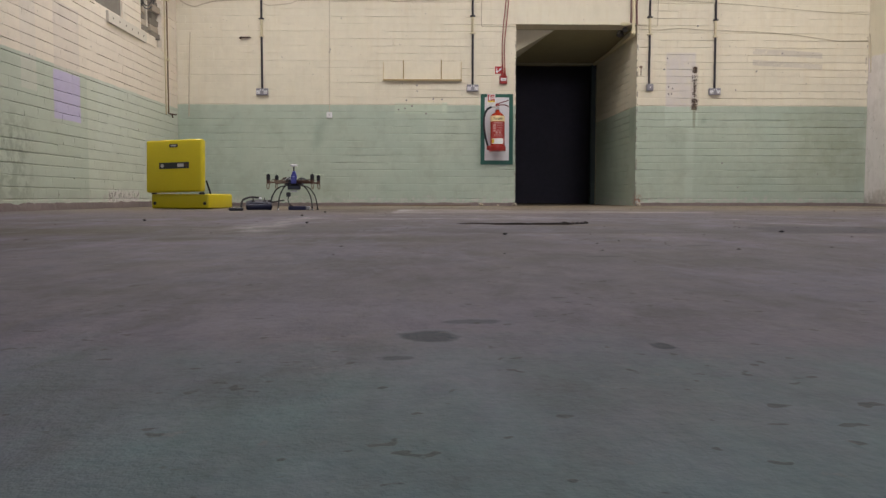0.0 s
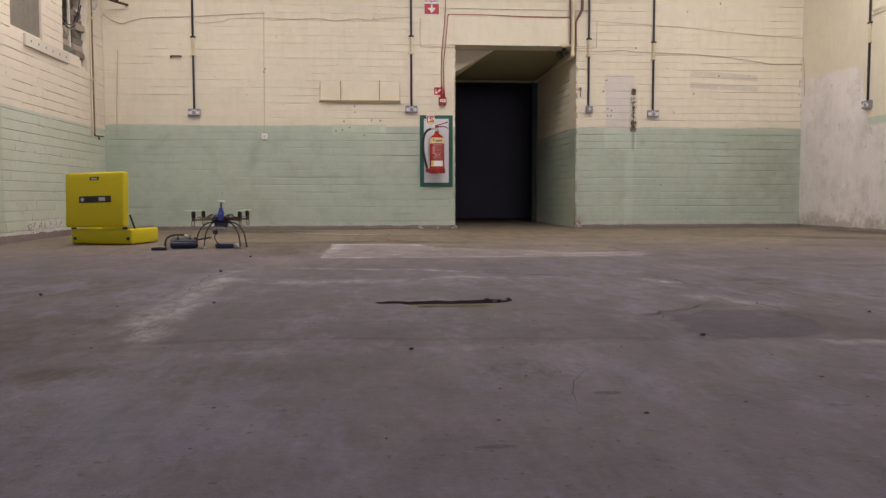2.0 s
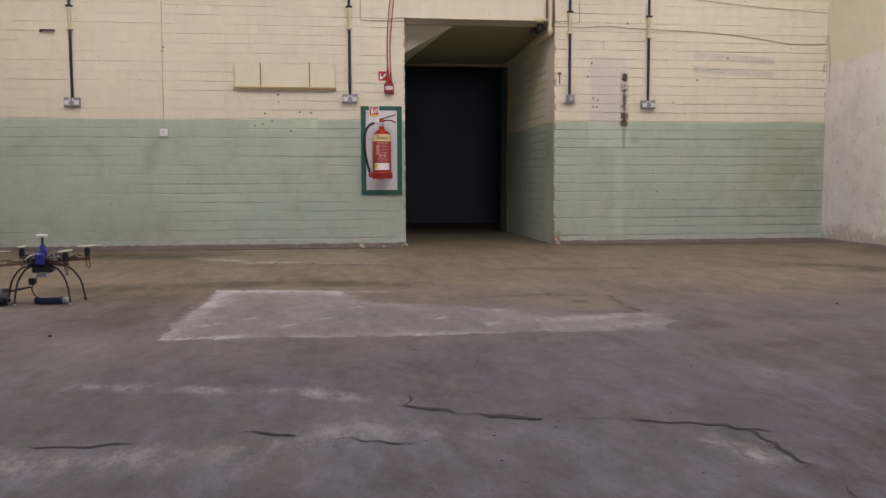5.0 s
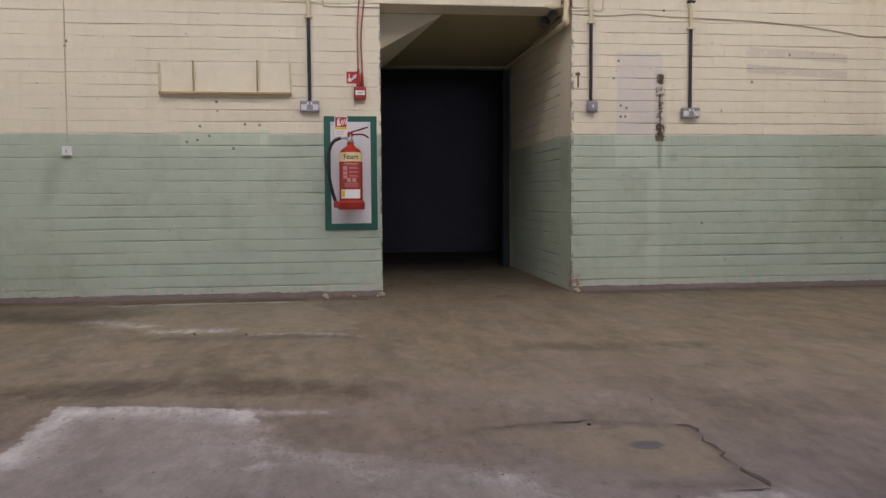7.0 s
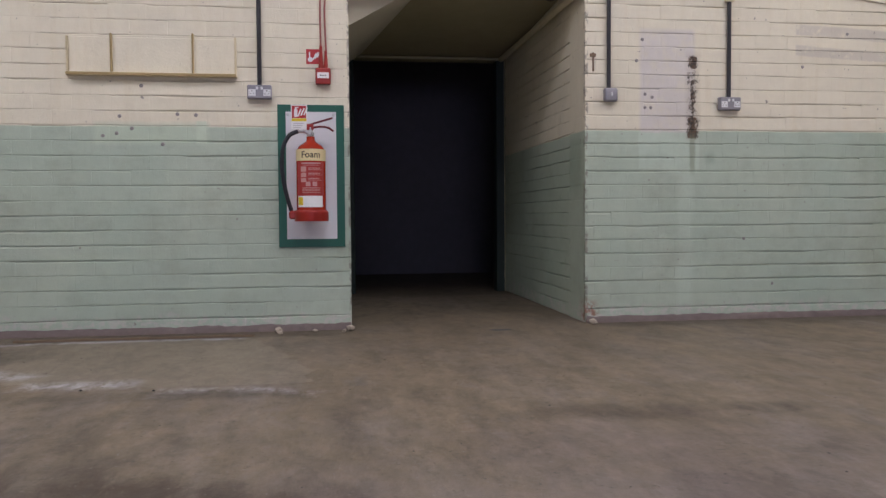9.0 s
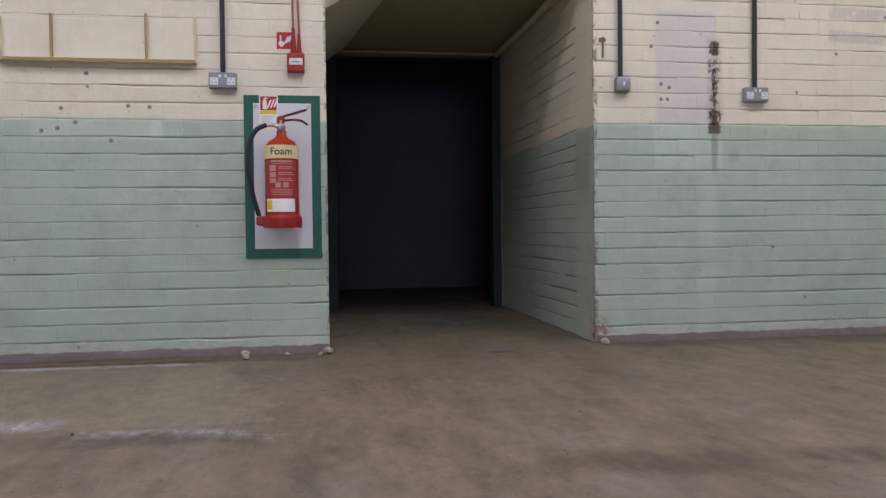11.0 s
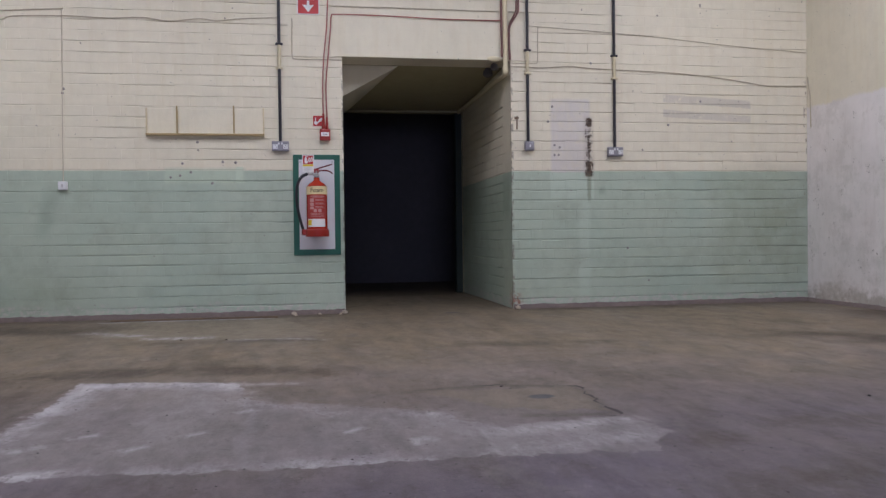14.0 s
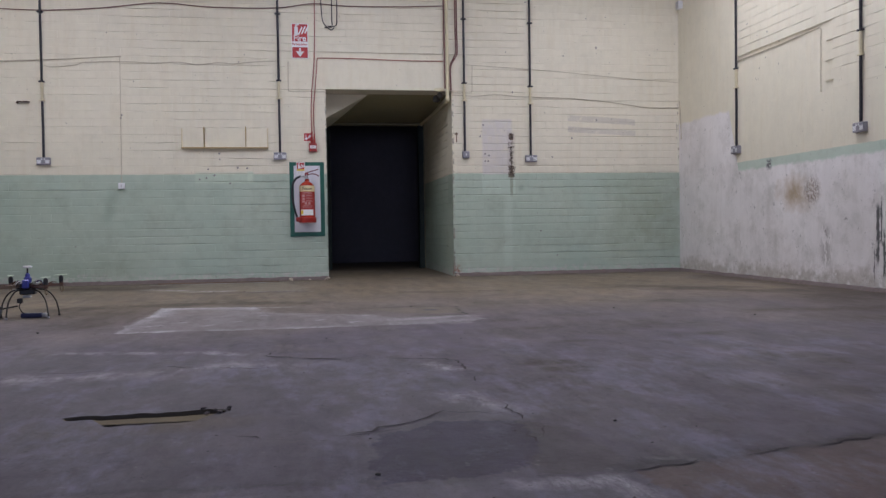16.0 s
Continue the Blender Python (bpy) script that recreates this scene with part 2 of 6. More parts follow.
        b1 = g.mix(g.mul(g.step(drip, 0.60, 0.16), 0.14), b1, (0.46, 0.41, 0.36))
        b1 = g.mix(g.mul(g.step(g.noise(11.0, 7, 0.78, w=9.0), 0.635, 0.03), 0.75), b1, (0.20, 0.18, 0.18))
        b1 = g.mix(g.mul(g.step(g.noise(3.4, 7, 0.75, w=51.0), 0.56, 0.08), 0.26), b1, (0.46, 0.42, 0.39))
        col = g.mix(bare, col, b1)
        ry, rz = g.add(y, g.mul(g.sub(g.noise(5.0, 5, 0.7, w=31.0), 0.5), 0.5)), g.add(z, g.mul(g.sub(g.noise(5.0, 5, 0.7, w=32.0), 0.5), 0.3))
        r = g.math("SQRT", g.add(g.mul(g.math("POWER", g.sub(ry, 7.42), 2.0), 0.9), g.mul(g.math("POWER", g.sub(rz, 0.90), 2.0), 2.4)))
        rust = g.mul(g.sub(1.0, g.step(r, 0.20, 0.32)), g.vary(g.step(mid, 0.42, 0.22), 0.3, 1.0))
        col = g.mix(g.mul(rust, 0.85), col, (0.36, 0.245, 0.11))
        r2 = g.math("SQRT", g.add(g.math("POWER", g.sub(y, 7.16), 2.0), g.math("POWER", g.sub(z, 0.91), 2.0)))
        hole = g.mul(g.sub(1.0, g.step(r2, 0.12, 0.08)), g.step(g.noise(38.0, 5, 0.8, w=2.0), 0.50, 0.05))
        col = g.mix(g.mul(hole, 0.8), col, (0.17, 0.115, 0.085))
        ragged = g.mul(g.sub(g.noise(30.0, 5, 0.75, (1, 1, 0.35), 6.0), 0.5), 0.10)
        for yc, wd, z0, z1 in ((6.235, 0.030, 0.24, 0.74), (6.19, 0.020, 0.42, 0.80), (6.16, 0.022, 0.12, 0.52), (6.11, 0.030, 0.20, 0.70), (6.28, 0.012, 0.10, 0.36), (6.04, 0.02, 0.3, 0.9)):
            stroke = g.step(g.add(g.sub(wd, g.math("ABSOLUTE", g.sub(y, yc))), g.sub(ragged, 0.012)), 0.0, 0.012)
            col = g.mix(g.mul(g.mul(stroke, g.span(g.add(z, ragged), z0, z1, 0.06)), 0.92), col, (0.035, 0.033, 0.038))
        tar2 = g.mul(g.step(g.noise(26.0, 4, 0.7, (1, 1.2, 0.3), 8.0), 0.50, 0.05), g.box(y, z, 6.88, 7.02, 0.20, 0.56, 0.10))
        nick = g.mul(g.step(g.noise(40.0, 4, 0.7, w=61.0), 0.45, 0.05), g.box(y, z, 7.86, 7.95, 1.17, 1.27, 0.04))
        col = g.mix(nick, col, (0.12, 0.11, 0.12))
        col = g.mix(g.mul(tar2, 0.6), col, (0.22, 0.19, 0.17))
        low = g.mul(g.sub(1.0, g.step(g.add(z, g.mul(g.sub(mid, 0.5), 0.3)), 0.15, 0.12)), g.step(g.noise(7.0, 6, 0.75, w=91.0), 0.44, 0.12))
        col = g.mix(g.mul(low, 0.55), col, (0.24, 0.19, 0.125))
    grime = g.mul(g.step(g.noise(3.1, 7, 0.72, w=41.0), 0.57, 0.16), g.vary(up, 0.10 if side == "left" else 0.26, 0.07))
    col = g.mix(grime, col, (0.25, 0.25, 0.19))
    # chips and pin marks through the paint
    chip = g.mul(g.step(g.noise(16.0, 2, 0.4, w=11.0), 0.775, 0.012), 0.8)
    col = g.mix(chip, col, (0.22, 0.19, 0.17))
    col = g.mix(g.mul(g.step(g.noise(37.0, 2, 0.4, w=13.0), 0.765, 0.012), 0.6), col, (0.25, 0.22, 0.20))
    flake = g.mul(g.mul(g.sub(1.0, g.step(g.add(z, g.mul(mid, 0.22)), 0.21, 0.05)), g.step(g.noise(20.0, 5, 0.7, w=3.0), 0.52, 0.06)), 0.7)
    col = g.mix(flake, col, (0.55, 0.52, 0.49))
    f = g.add(g.add(g.mul(mid, 0.5), g.mul(big, 0.4)), g.mul(g.island(), 0.05))
    h = g.add(g.add(g.mul(mid, 0.65), g.mul(fine, 0.2)), g.mul(g.noise(42.0, 5, 0.7, w=19.0), 0.35))
    return g.done(g.tone(col, g.vary(f, 0.84, 1.14)), g.vary(mid, 0.35, 0.62), 0.0, h, 0.005)


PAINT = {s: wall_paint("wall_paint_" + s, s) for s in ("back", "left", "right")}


SHIFT = 0.05  # moves all the floor's marks towards the back wall


def floor_material():
    g = Nodes("worn_concrete")
    x, y, z = g.pos()[0], g.sub(g.pos()[1], SHIFT), g.pos()[2]

    def cloud(scale, w, edge=0.5, width=0.4, detail=7, rough=0.74):
        return g.step(g.noise(scale, detail, rough, (1.15, 0.5, 1), w), edge, width)

    fine = g.noise(150.0, 4, 0.7, (1.1, 0.6, 1))
    w1, w2 = g.sub(g.noise(4.0, 5, 0.7, w=6.0), 0.5), g.sub(g.noise(4.0, 5, 0.7, w=8.0), 0.5)
    w3, w4 = g.sub(g.noise(18.0, 5, 0.7, (1, 0.6, 1), 9.0), 0.5), g.sub(g.noise(18.0, 5, 0.7, (1, 0.6, 1), 10.0), 0.5)
    u, v = g.add(x, g.add(g.mul(w1, 0.22), g.mul(w3, 0.06))), g.add(y, g.add(g.mul(w2, 0.22), g.mul(w4, 0.06)))
    grey, brown, dirt, white = (0.117, 0.096, 0.129), (0.174, 0.138, 0.093), (0.054, 0.040, 0.028), (0.47, 0.45, 0.485)
    # Brown dust far, violet-grey near; lamp warmth and daylight blue are put in
    far = g.step(g.add(y, g.mul(g.sub(g.noise(1.0, 5, 0.6, w=2.0), 0.5), 4.0)), 5.7, 3.2)
    col = g.mix(far, grey, brown)
    # Paler, bluer floor near the start makes up for weak light there
    col = g.mix(g.sub(1.0, g.step(y, 0.7, 0.9)), col, (0.199, 0.179, 0.231))
    col = g.mix(g.mul(cloud(1.4, 3.0, 0.56, 0.16), 0.35), col, (0.19, 0.17, 0.16))
    col = g.mix(g.mul(g.mul(cloud(2.6, 4.0, 0.55, 0.14), cloud(9.0, 5.0, 0.47, 0.16)), 0.42), col, dirt)
    col = g.mix(g.mul(g.mul(cloud(0.7, 33.0, 0.48, 0.2), cloud(7.0, 31.0, 0.55, 0.08)), 0.36), col, dirt)
    col = g.mix(g.mul(cloud(5.0, 35.0, 0.60, 0.08), 0.25), col, (0.22, 0.20, 0.19))
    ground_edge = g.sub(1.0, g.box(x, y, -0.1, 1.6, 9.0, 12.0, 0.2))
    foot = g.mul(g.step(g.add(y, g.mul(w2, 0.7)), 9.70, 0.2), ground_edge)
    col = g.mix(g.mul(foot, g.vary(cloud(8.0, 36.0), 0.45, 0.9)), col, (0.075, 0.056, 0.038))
    lumps, sparse = cloud(16.0, 12.0, 0.46, 0.14, 8, 0.82), cloud(2.4, 14.0, 0.50, 0.14)

    def slab(pts, body, keep, rim=0.0, edge=0.0, gate=None):
        """A patch of screed with a body colour and a chalky, crusted rim."""
        nonlocal col
        d = g.poly(u, v, pts)
        inside = g.step(d, 0.0, 0.014)
        col = g.mix(g.mul(inside, keep), col, body)
        if rim:
            band = g.mul(inside, g.sub(1.0, g.step(d, rim, rim * 1.2)))
            col = g.mix(g.mul(g.mul(band, g.mul(lumps, gate if gate is not None else sparse)), edge), col, white)
        return inside

    loose = g.vary(sparse, 0.35, 1.0)
    us, vs = g.add(x, g.add(g.mul(w1, 0.12), g.mul(w3, 0.06))), g.add(y, g.add(g.mul(w2, 0.12), g.mul(w4, 0.06)))
    flat_s, flat_u = g.flat(us, vs, 1.0), g.flat(u, v)
    calm = g.flat(g.add(x, g.mul(w3, 0.04)), g.add(y, g.mul(w4, 0.04)))
    crust = g.mul(g.vary(lumps, 0.10, 1.0), g.vary(cloud(4.0, 61.0, 0.50, 0.14), 0.10, 1.0))
    solid = g.vary(lumps, 0.3, 1.0)
    clump = cloud(5.0, 66.0, 0.46, 0.1)

    def streak(pts, width, strength, tint=white, gate=None):
        """A soft, broken band of colour along a line."""
        nonlocal col
        d = None
        for (ax, ay), (bx, by) in zip(pts, pts[1:]):
            l = math.hypot(bx - ax, by - ay)
            tx, ty, mx, my = (bx - ax) / l, (by - ay) / l, (ax + bx) / 2, (ay + by) / 2
            along = g.math("ABSOLUTE", g.vmath("DOT_PRODUCT", flat_s, (tx, ty, -mx * tx - my * ty)))
            across = g.math("ABSOLUTE", g.vmath("DOT_PRODUCT", flat_s, (-ty, tx, mx * ty - my * tx)))
            e = g.high(across, g.sub(along, l / 2))
            d = e if d is None else g.low(d, e)
        m = g.sub(1.0, g.step(d, width * 0.6, width))
        col = g.mix(g.mul(g.mul(m, gate if gate is not None else crust), strength), col, tint)

    # slabs and patches of screed
    patchy = g.vary(cloud(2.6, 81.0, 0.52, 0.2), 0.45, 0.9)
    in_a = slab([(-1.40, 6.64), (-0.68, 6.48), (-0.58, 5.9), (-0.52, 4.98), (-1.44, 5.0)], (0.226, 0.204, 0.212), patchy)
    in_a2 = slab([(-0.60, 6.02), (0.12, 5.66), (0.26, 5.36), (0.26, 4.97), (-0.60, 4.97)], (0.222, 0.201, 0.210), patchy)
    in_a2 = g.high(in_a2, slab([(0.22, 5.33), (0.79, 5.41), (0.84, 5.18), (0.72, 4.94), (0.22, 4.94)], (0.222, 0.201, 0.210), patchy))
    slab([(0.10, 6.08), (0.80, 6.02), (0.80, 5.52), (0.38, 5.66)], (0.160, 0.132, 0.10), 0.8)
    in_w = slab([(-1.95, 9.66), (-0.60, 9.62), (-0.26, 8.6), (-0.25, 8.27), (-1.2, 8.30), (-1.9, 8.60)], (0.215, 0.185, 0.140), 0.7)
    slab([(-1.93, 4.15), (-1.4, 4.28), (-0.64, 4.0), (0.28, 3.58), (0.36, 2.10), (-0.16, 1.78), (-1.75, 1.86), (-1.9, 2.85)], (0.125, 0.109, 0.130), 0.55)
    slab([(-1.65, 2.25), (-0.2, 2.20), (-0.1, 1.82), (-1.70, 1.87)], (0.088, 0.072, 0.100), 0.4)
    slab([(0.28, 2.36), (0.47, 2.22), (0.48, 1.85), (0.40, 1.77), (0.25, 1.77)], (0.085, 0.068, 0.070), 0.6)
    slab([(-0.13, 2.20), (-0.04, 2.28), (0.09, 2.40), (0.33, 2.30), (0.33, 2.02), (0.24, 1.84), (0.10, 1.77), (-0.15, 1.77)], (0.054, 0.044, 0.076), 0.9)
    slab([(-1.9, 1.74), (0.42, 1.74), (0.46, 1.68), (0.44, 0.2), (-2.1, 0.2)], (0.169, 0.151, 0.180), 0.45)
    slab([(0.50, 1.76), (1.3, 1.94), (4.5, 2.3), (4.5, -6.4), (0.44, -6.4)], (0.112, 0.074, 0.066), 0.8)
    # Teal floor area, its colour lifted because little light reaches it
    teal = g.mul(g.sub(1.0, g.step(g.add(v, g.mul(w1, 0.5)), -0.20, 0.40)), g.vary(cloud(6.0, 63.0, 0.5, 0.3), 0.62, 0.95))
    col = g.mix(g.mul(teal, g.span(u, -3.6, 2.4, 0.3)), col, (0.155, 0.285, 0.275))
    # chalky edges
    streak([(-1.37, 6.57), (-1.05, 6.52), (-0.72, 6.44)], 0.15, 0.62, gate=g.mul(solid, in_a))
    streak([(-0.69, 6.46), (-0.62, 6.20), (-0.57, 6.02)], 0.07, 0.45, gate=crust)
    streak([(-0.66, 6.44), (-0.42, 6.40)], 0.06, 0.4, gate=lumps)
    streak([(-1.34, 6.52), (-1.38, 6.0)], 0.12, 0.6, gate=g.mul(solid, in_a))
    streak([(-1.40, 6.0), (-1.40, 5.03)], 0.08, 0.55, gate=g.mul(crust, in_a))
    streak([(-1.40, 5.03), (-1.15, 5.03)], 0.06, 0.9, gate=g.mul(lumps, in_a))
    streak([(-1.02, 5.0), (-0.5, 4.99), (0.1, 4.98), (0.42, 5.06), (0.72, 5.14)], 0.11, 0.5, gate=g.mul(crust, g.high(in_a, in_a2)))
    streak([(-0.60, 6.02), (-0.26, 5.67), (-0.06, 5.70), (0.12, 5.60), (0.19, 5.42), (0.25, 5.32), (0.45, 5.27), (0.78, 5.38)], 0.09, 0.5)
    for bx, by in ((-1.12, 5.50), (-1.27, 5.35), (-0.92, 5.28), (-0.74, 5.45), (-0.60, 5.80), (-0.2, 5.4), (0.0, 5.2)):
        streak([(bx - 0.02, by), (bx + 0.02, by + 0.03)], 0.035, 0.5, gate=lumps)
    streak([(-1.92, 8.85), (-1.58, 8.62)], 0.11, 0.7, gate=g.mul(lumps, g.vary(clump, 0.3, 1.0)))
    streak([(-1.40, 8.37), (-1.08, 8.36)], 0.11, 0.75, gate=g.mul(lumps, g.vary(clump, 0.4, 1.0)))
    streak([(-0.80, 8.16), (-0.60, 8.15)], 0.11, 0.75, gate=g.mul(lumps, g.vary(clump, 0.4, 1.0)))
    streak([(-0.50, 8.17), (-0.26, 8.05)], 0.07, 0.7, gate=g.mul(lumps, clump))
    # Whitish patch edge; the timber strip's lit edge is also put in here
    streak([(-1.98, 9.62), (-1.80, 9.66), (-1.2, 9.66), (-0.7, 9.66)], 0.06, 0.75, gate=g.vary(clump, 0.2, 1.0))
    streak([(-1.86, 4.05), (-1.83, 2.95), (-1.83, 2.66)], 0.10, 0.6)
    streak([(-1.83, 2.60), (-1.80, 1.97)], 0.14, 0.75)
    streak([(-1.5, 4.22), (-0.79, 4.07), (-0.55, 3.92)], 0.06, 0.7)
    streak([(-1.78, 3.62), (-1.40, 3.46), (-1.2, 3.5)], 0.13, 0.6)
    streak([(-0.92, 3.50), (-0.62, 3.66), (-0.38, 3.56)], 0.16, 0.5)
    streak([(0.23, 3.44), (0.29, 3.31)], 0.07, 0.75)
    streak([(0.24, 2.74), (0.31, 2.50)], 0.10, 0.7)
    streak([(-1.52, 1.70), (-1.37, 1.72)], 0.05, 0.6)
    streak([(-1.75, 1.74), (-1.0, 1.74), (-0.5, 1.72)], 0.09, 0.14)
    streak([(0.20, 1.70), (0.41, 1.70), (0.43, 1.55)], 0.05, 0.7)
    streak([(0.56, 1.84), (0.66, 1.82)], 0.02, 0.7)
    streak([(-1.44, 6.50), (-1.47, 6.0), (-1.47, 5.5)], 0.03, 0.6, (0.06, 0.045, 0.035), g.vary(lumps, 0.4, 1.0))
    # oil, damp and dirt
    smear = g.mul(g.vary(cloud(9.0, 71.0, 0.47, 0.10), 0.3, 1.0), g.vary(cloud(3.0, 72.0, 0.45, 0.14), 0.5, 1.0))
    for pts, wd, k in (([(-2.3, 6.75), (-1.3, 6.90), (-0.85, 6.97), (-0.31, 6.72)], 0.22, 1.0), ([(-2.6, 6.2), (-1.6, 6.35)], 0.18, 0.8), ([(-1.66, 6.6), (-1.70, 5.4)], 0.16, 0.6), ([(-2.9, 9.3), (-2.05, 9.0)], 0.28, 0.8), ([(-0.9, 8.12), (-0.3, 8.02)], 0.09, 0.7), ([(0.62, 7.60), (1.14, 7.44)], 0.14, 0.5), ([(3.0, 7.5), (3.25, 7.25), (3.6, 6.7)], 0.22, 1.0), ([(2.8, 5.1), (3.7, 5.0)], 0.20, 0.9), ([(3.1, 4.5), (4.3, 4.4)], 0.30, 0.9), ([(4.38, 8.8), (4.38, 5.0)], 0.24, 1.0), ([(-1.9, 9.72), (-0.2, 9.72)], 0.06, 0.6)):
        streak(pts, wd, k, (0.066, 0.046, 0.030), g.vary(smear, 0.35, 1.0) if pts[0][0] > 2 else smear)
    streak([(0.05, 6.06), (0.30, 6.13), (0.50, 6.14), (0.80, 6.03), (0.79, 5.45), (0.45, 5.50)], 0.05, 0.6, (0.07, 0.055, 0.04), g.vary(lumps, 0.4, 1.0))
    speckled, clotted = cloud(12.0, 45.0, 0.46, 0.16), cloud(5.0, 46.0, 0.47, 0.12)
    streak([(-1.74, 1.88), (-1.38, 1.90), (-1.0, 1.86), (-0.6, 1.83), (-0.18, 1.81)], 0.03, 0.6, (0.04, 0.036, 0.04), g.vary(clotted, 0.4, 1.0))
    streak([(0.47, 1.79), (0.9, 1.85), (1.3, 1.94), (2.4, 2.06)], 0.05, 0.9, (0.035, 0.03, 0.035), g.vary(clotted, 0.6, 1.0))
    for px, py, rx, ry, k in ((3.40, 7.10, 0.62, 0.24, 0.95), (4.1, 6.55, 0.5, 0.3, 0.95), (4.15, 5.9, 0.5, 0.6, 0.95), (3.7, 4.9, 0.6, 0.35, 0.9), (1.86, 4.1, 0.25, 0.10, 0.8), (1.85, 3.28, 0.14, 0.12, 0.7), (1.95, 3.1, 0.08, 0.10, 0.7), (0.78, 3.18, 0.16, 0.10, 0.9), (1.3, 2.9, 0.12, 0.12, 0.6), (1.6, 2.5, 0.16, 0.10, 0.6), (1.0, 4.6, 0.25, 0.10, 0.6), (1.9, 3.3, 0.22, 0.10, 0.6), (1.5, 5.2, 0.3, 0.12, 0.6), (2.5, 6.0, 0.35, 0.22, 0.7), (3.9, 5.7, 0.6, 0.6, 0.75), (4.2, 8.3, 0.4, 0.7, 0.5), (0.74, 3.38, 0.16, 0.10, 0.9), (0.86, 3.18, 0.06, 0.10, 0.8), (1.08, 3.98, 0.20, 0.06, 0.7), (-1.35, 6.92, 0.42, 0.16, 0.95), (-0.65, 6.80, 0.42, 0.16, 0.95), (-2.1, 6.6, 0.5, 0.5, 0.7), (-1.75, 5.6, 0.3, 0.5, 0.6), (-2.6, 3.4, 0.5, 0.6, 0.7), (-2.55, 1.95, 0.75, 0.34, 0.95), (-3.2, 2.6, 0.6, 0.3, 0.8), (-2.2, 2.35, 0.3, 0.18, 0.7), (-1.6, 1.45, 0.5, 0.14, 0.75), (-0.79, 1.42, 0.15, 0.12, 0.8), (1.6, 4.6, 0.7, 0.3, 0.6), (0.88, 7.56, 0.34, 0.16, 0.55), (1.45, 7.52, 0.20, 0.10, 0.7), (2.6, 7.6, 0.6, 0.3, 0.6), (1.3, 6.3, 0.5, 0.25, 0.45), (-2.3, 9.2, 0.8, 0.4, 0.7), (-0.9, 8.10, 0.7, 0.10, 0.6), (0.95, 5.05, 0.18, 0.14, 0.7)):
        r = g.vmath("LENGTH", g.frame_at(flat_u, px, py, 0, rx, ry))
        body = g.mul(g.sub(1.0, g.step(r, 0.8, 0.6)), g.mul(g.vary(speckled, 0.7 if px > 3 else 0.5, 1.0), g.vary(clotted, 0.6 if px > 3 else 0.35, 1.0)))
        col = g.mix(g.mul(body, k), col, (0.058, 0.042, 0.030))
    for px, py, rx, ry, k in ((-1.228, 0.004, 0.024, 0.026, 0.9), (-1.254, -0.080, 0.011, 0.010, 0.6), (-1.195, 0.076, 0.028, 0.014, 0.6), (-1.067, -0.039, 0.008, 0.016, 0.8), (0.60, 5.85, 0.06, 0.05, 0.75), (0.9, 9.72, 0.08, 0.05, 0.7), (-0.62, 1.19, 0.035, 0.015, 0.8), (-0.20, 1.05, 0.03, 0.012, 0.7), (-0.9, 0.85, 0.04, 0.012, 0.6)):
        r = g.vmath("LENGTH", g.frame_at(calm, px, py, 0, rx, ry))
        col = g.mix(g.mul(g.sub(1.0, g.step(r, 0.9, 0.3)), k), col, (0.030, 0.037, 0.062))
    r = g.math("SQRT", g.add(g.math("POWER", g.mul(g.sub(us, -0.82), 2.6), 2.0), g.math("POWER", g.mul(g.sub(vs, 2.53), 7.5), 2.0)))
    col = g.mix(g.mul(g.sub(1.0, g.step(r, 0.8, 0.8)), 0.6), col, (0.12, 0.088, 0.05))
    blue = g.mul(g.mul(cloud(1.9, 93.0, 0.53, 0.09), cloud(8.0, 94.0, 0.45, 0.16)), g.sub(1.0, g.step(g.add(v, w1), 4.2, 1.4)))
    col = g.mix(g.mul(blue, 0.60), col, (0.195, 0.182, 0.255))
    smudge = g.mul(cloud(3.4, 95.0, 0.55, 0.08), cloud(14.0, 96.0, 0.45, 0.14))
    col = g.mix(g.mul(smudge, 0.22), col, (0.060, 0.046, 0.042))
    col = g.mix(g.mul(g.step(g.noise(55.0, 2, 0.5, w=15.0), 0.70, 0.03), 0.6), col, (0.05, 0.044, 0.040))
    col = g.mix(g.mul(g.step(g.noise(48.0, 3, 0.6, w=17.0), 0.69, 0.05), 0.35), col, (0.26, 0.25, 0.24))
    f = g.mul(g.mul(g.vary(cloud(1.7, 21.0), 0.84, 1.16), g.vary(cloud(6.5, 22.0), 0.83, 1.17)), g.mul(g.vary(cloud(26.0, 23.0), 0.87, 1.13), g.vary(fine, 0.84, 1.16)))
    mid = g.noise(11.0, 6, 0.7, w=1.0)
    h = g.add(g.add(g.mul(mid, 0.55), g.mul(fine, 0.2)), g.mul(g.noise(40.0, 5, 0.7, w=24.0), 0.25))
    return g.done(g.tone(col, f), g.vary(mid, 0.55, 0.85), 0.0, h, 0.008)


FLOOR = floor_material()
MORTAR_B, MORTAR_L, MORTAR_R = PAINT["back"], PAINT["left"], PAINT["right"]
KERB = plain("kerb_concrete", (0.15, 0.118, 0.112), 0.85, 0, 0.6, 22, 0.012)
CEILING = plain("ceiling_paint", (0.62, 0.58, 0.48), 0.8, 0, 0.1, 12, 0.002)
# Cream paint; the passage's shade is put into this olive
SHADED_SOFFIT = plain("shaded_soffit_paint", (0.36, 0.325, 0.20), 0.8, 0, 0.25, 9, 0.004)
# Underside where lamps reach it; the light is put into a paler colour
LIT_SOFFIT = plain("lit_soffit_tone", (0.70, 0.66, 0.53), 0.75, 0, 0.12, 9, 0.003)
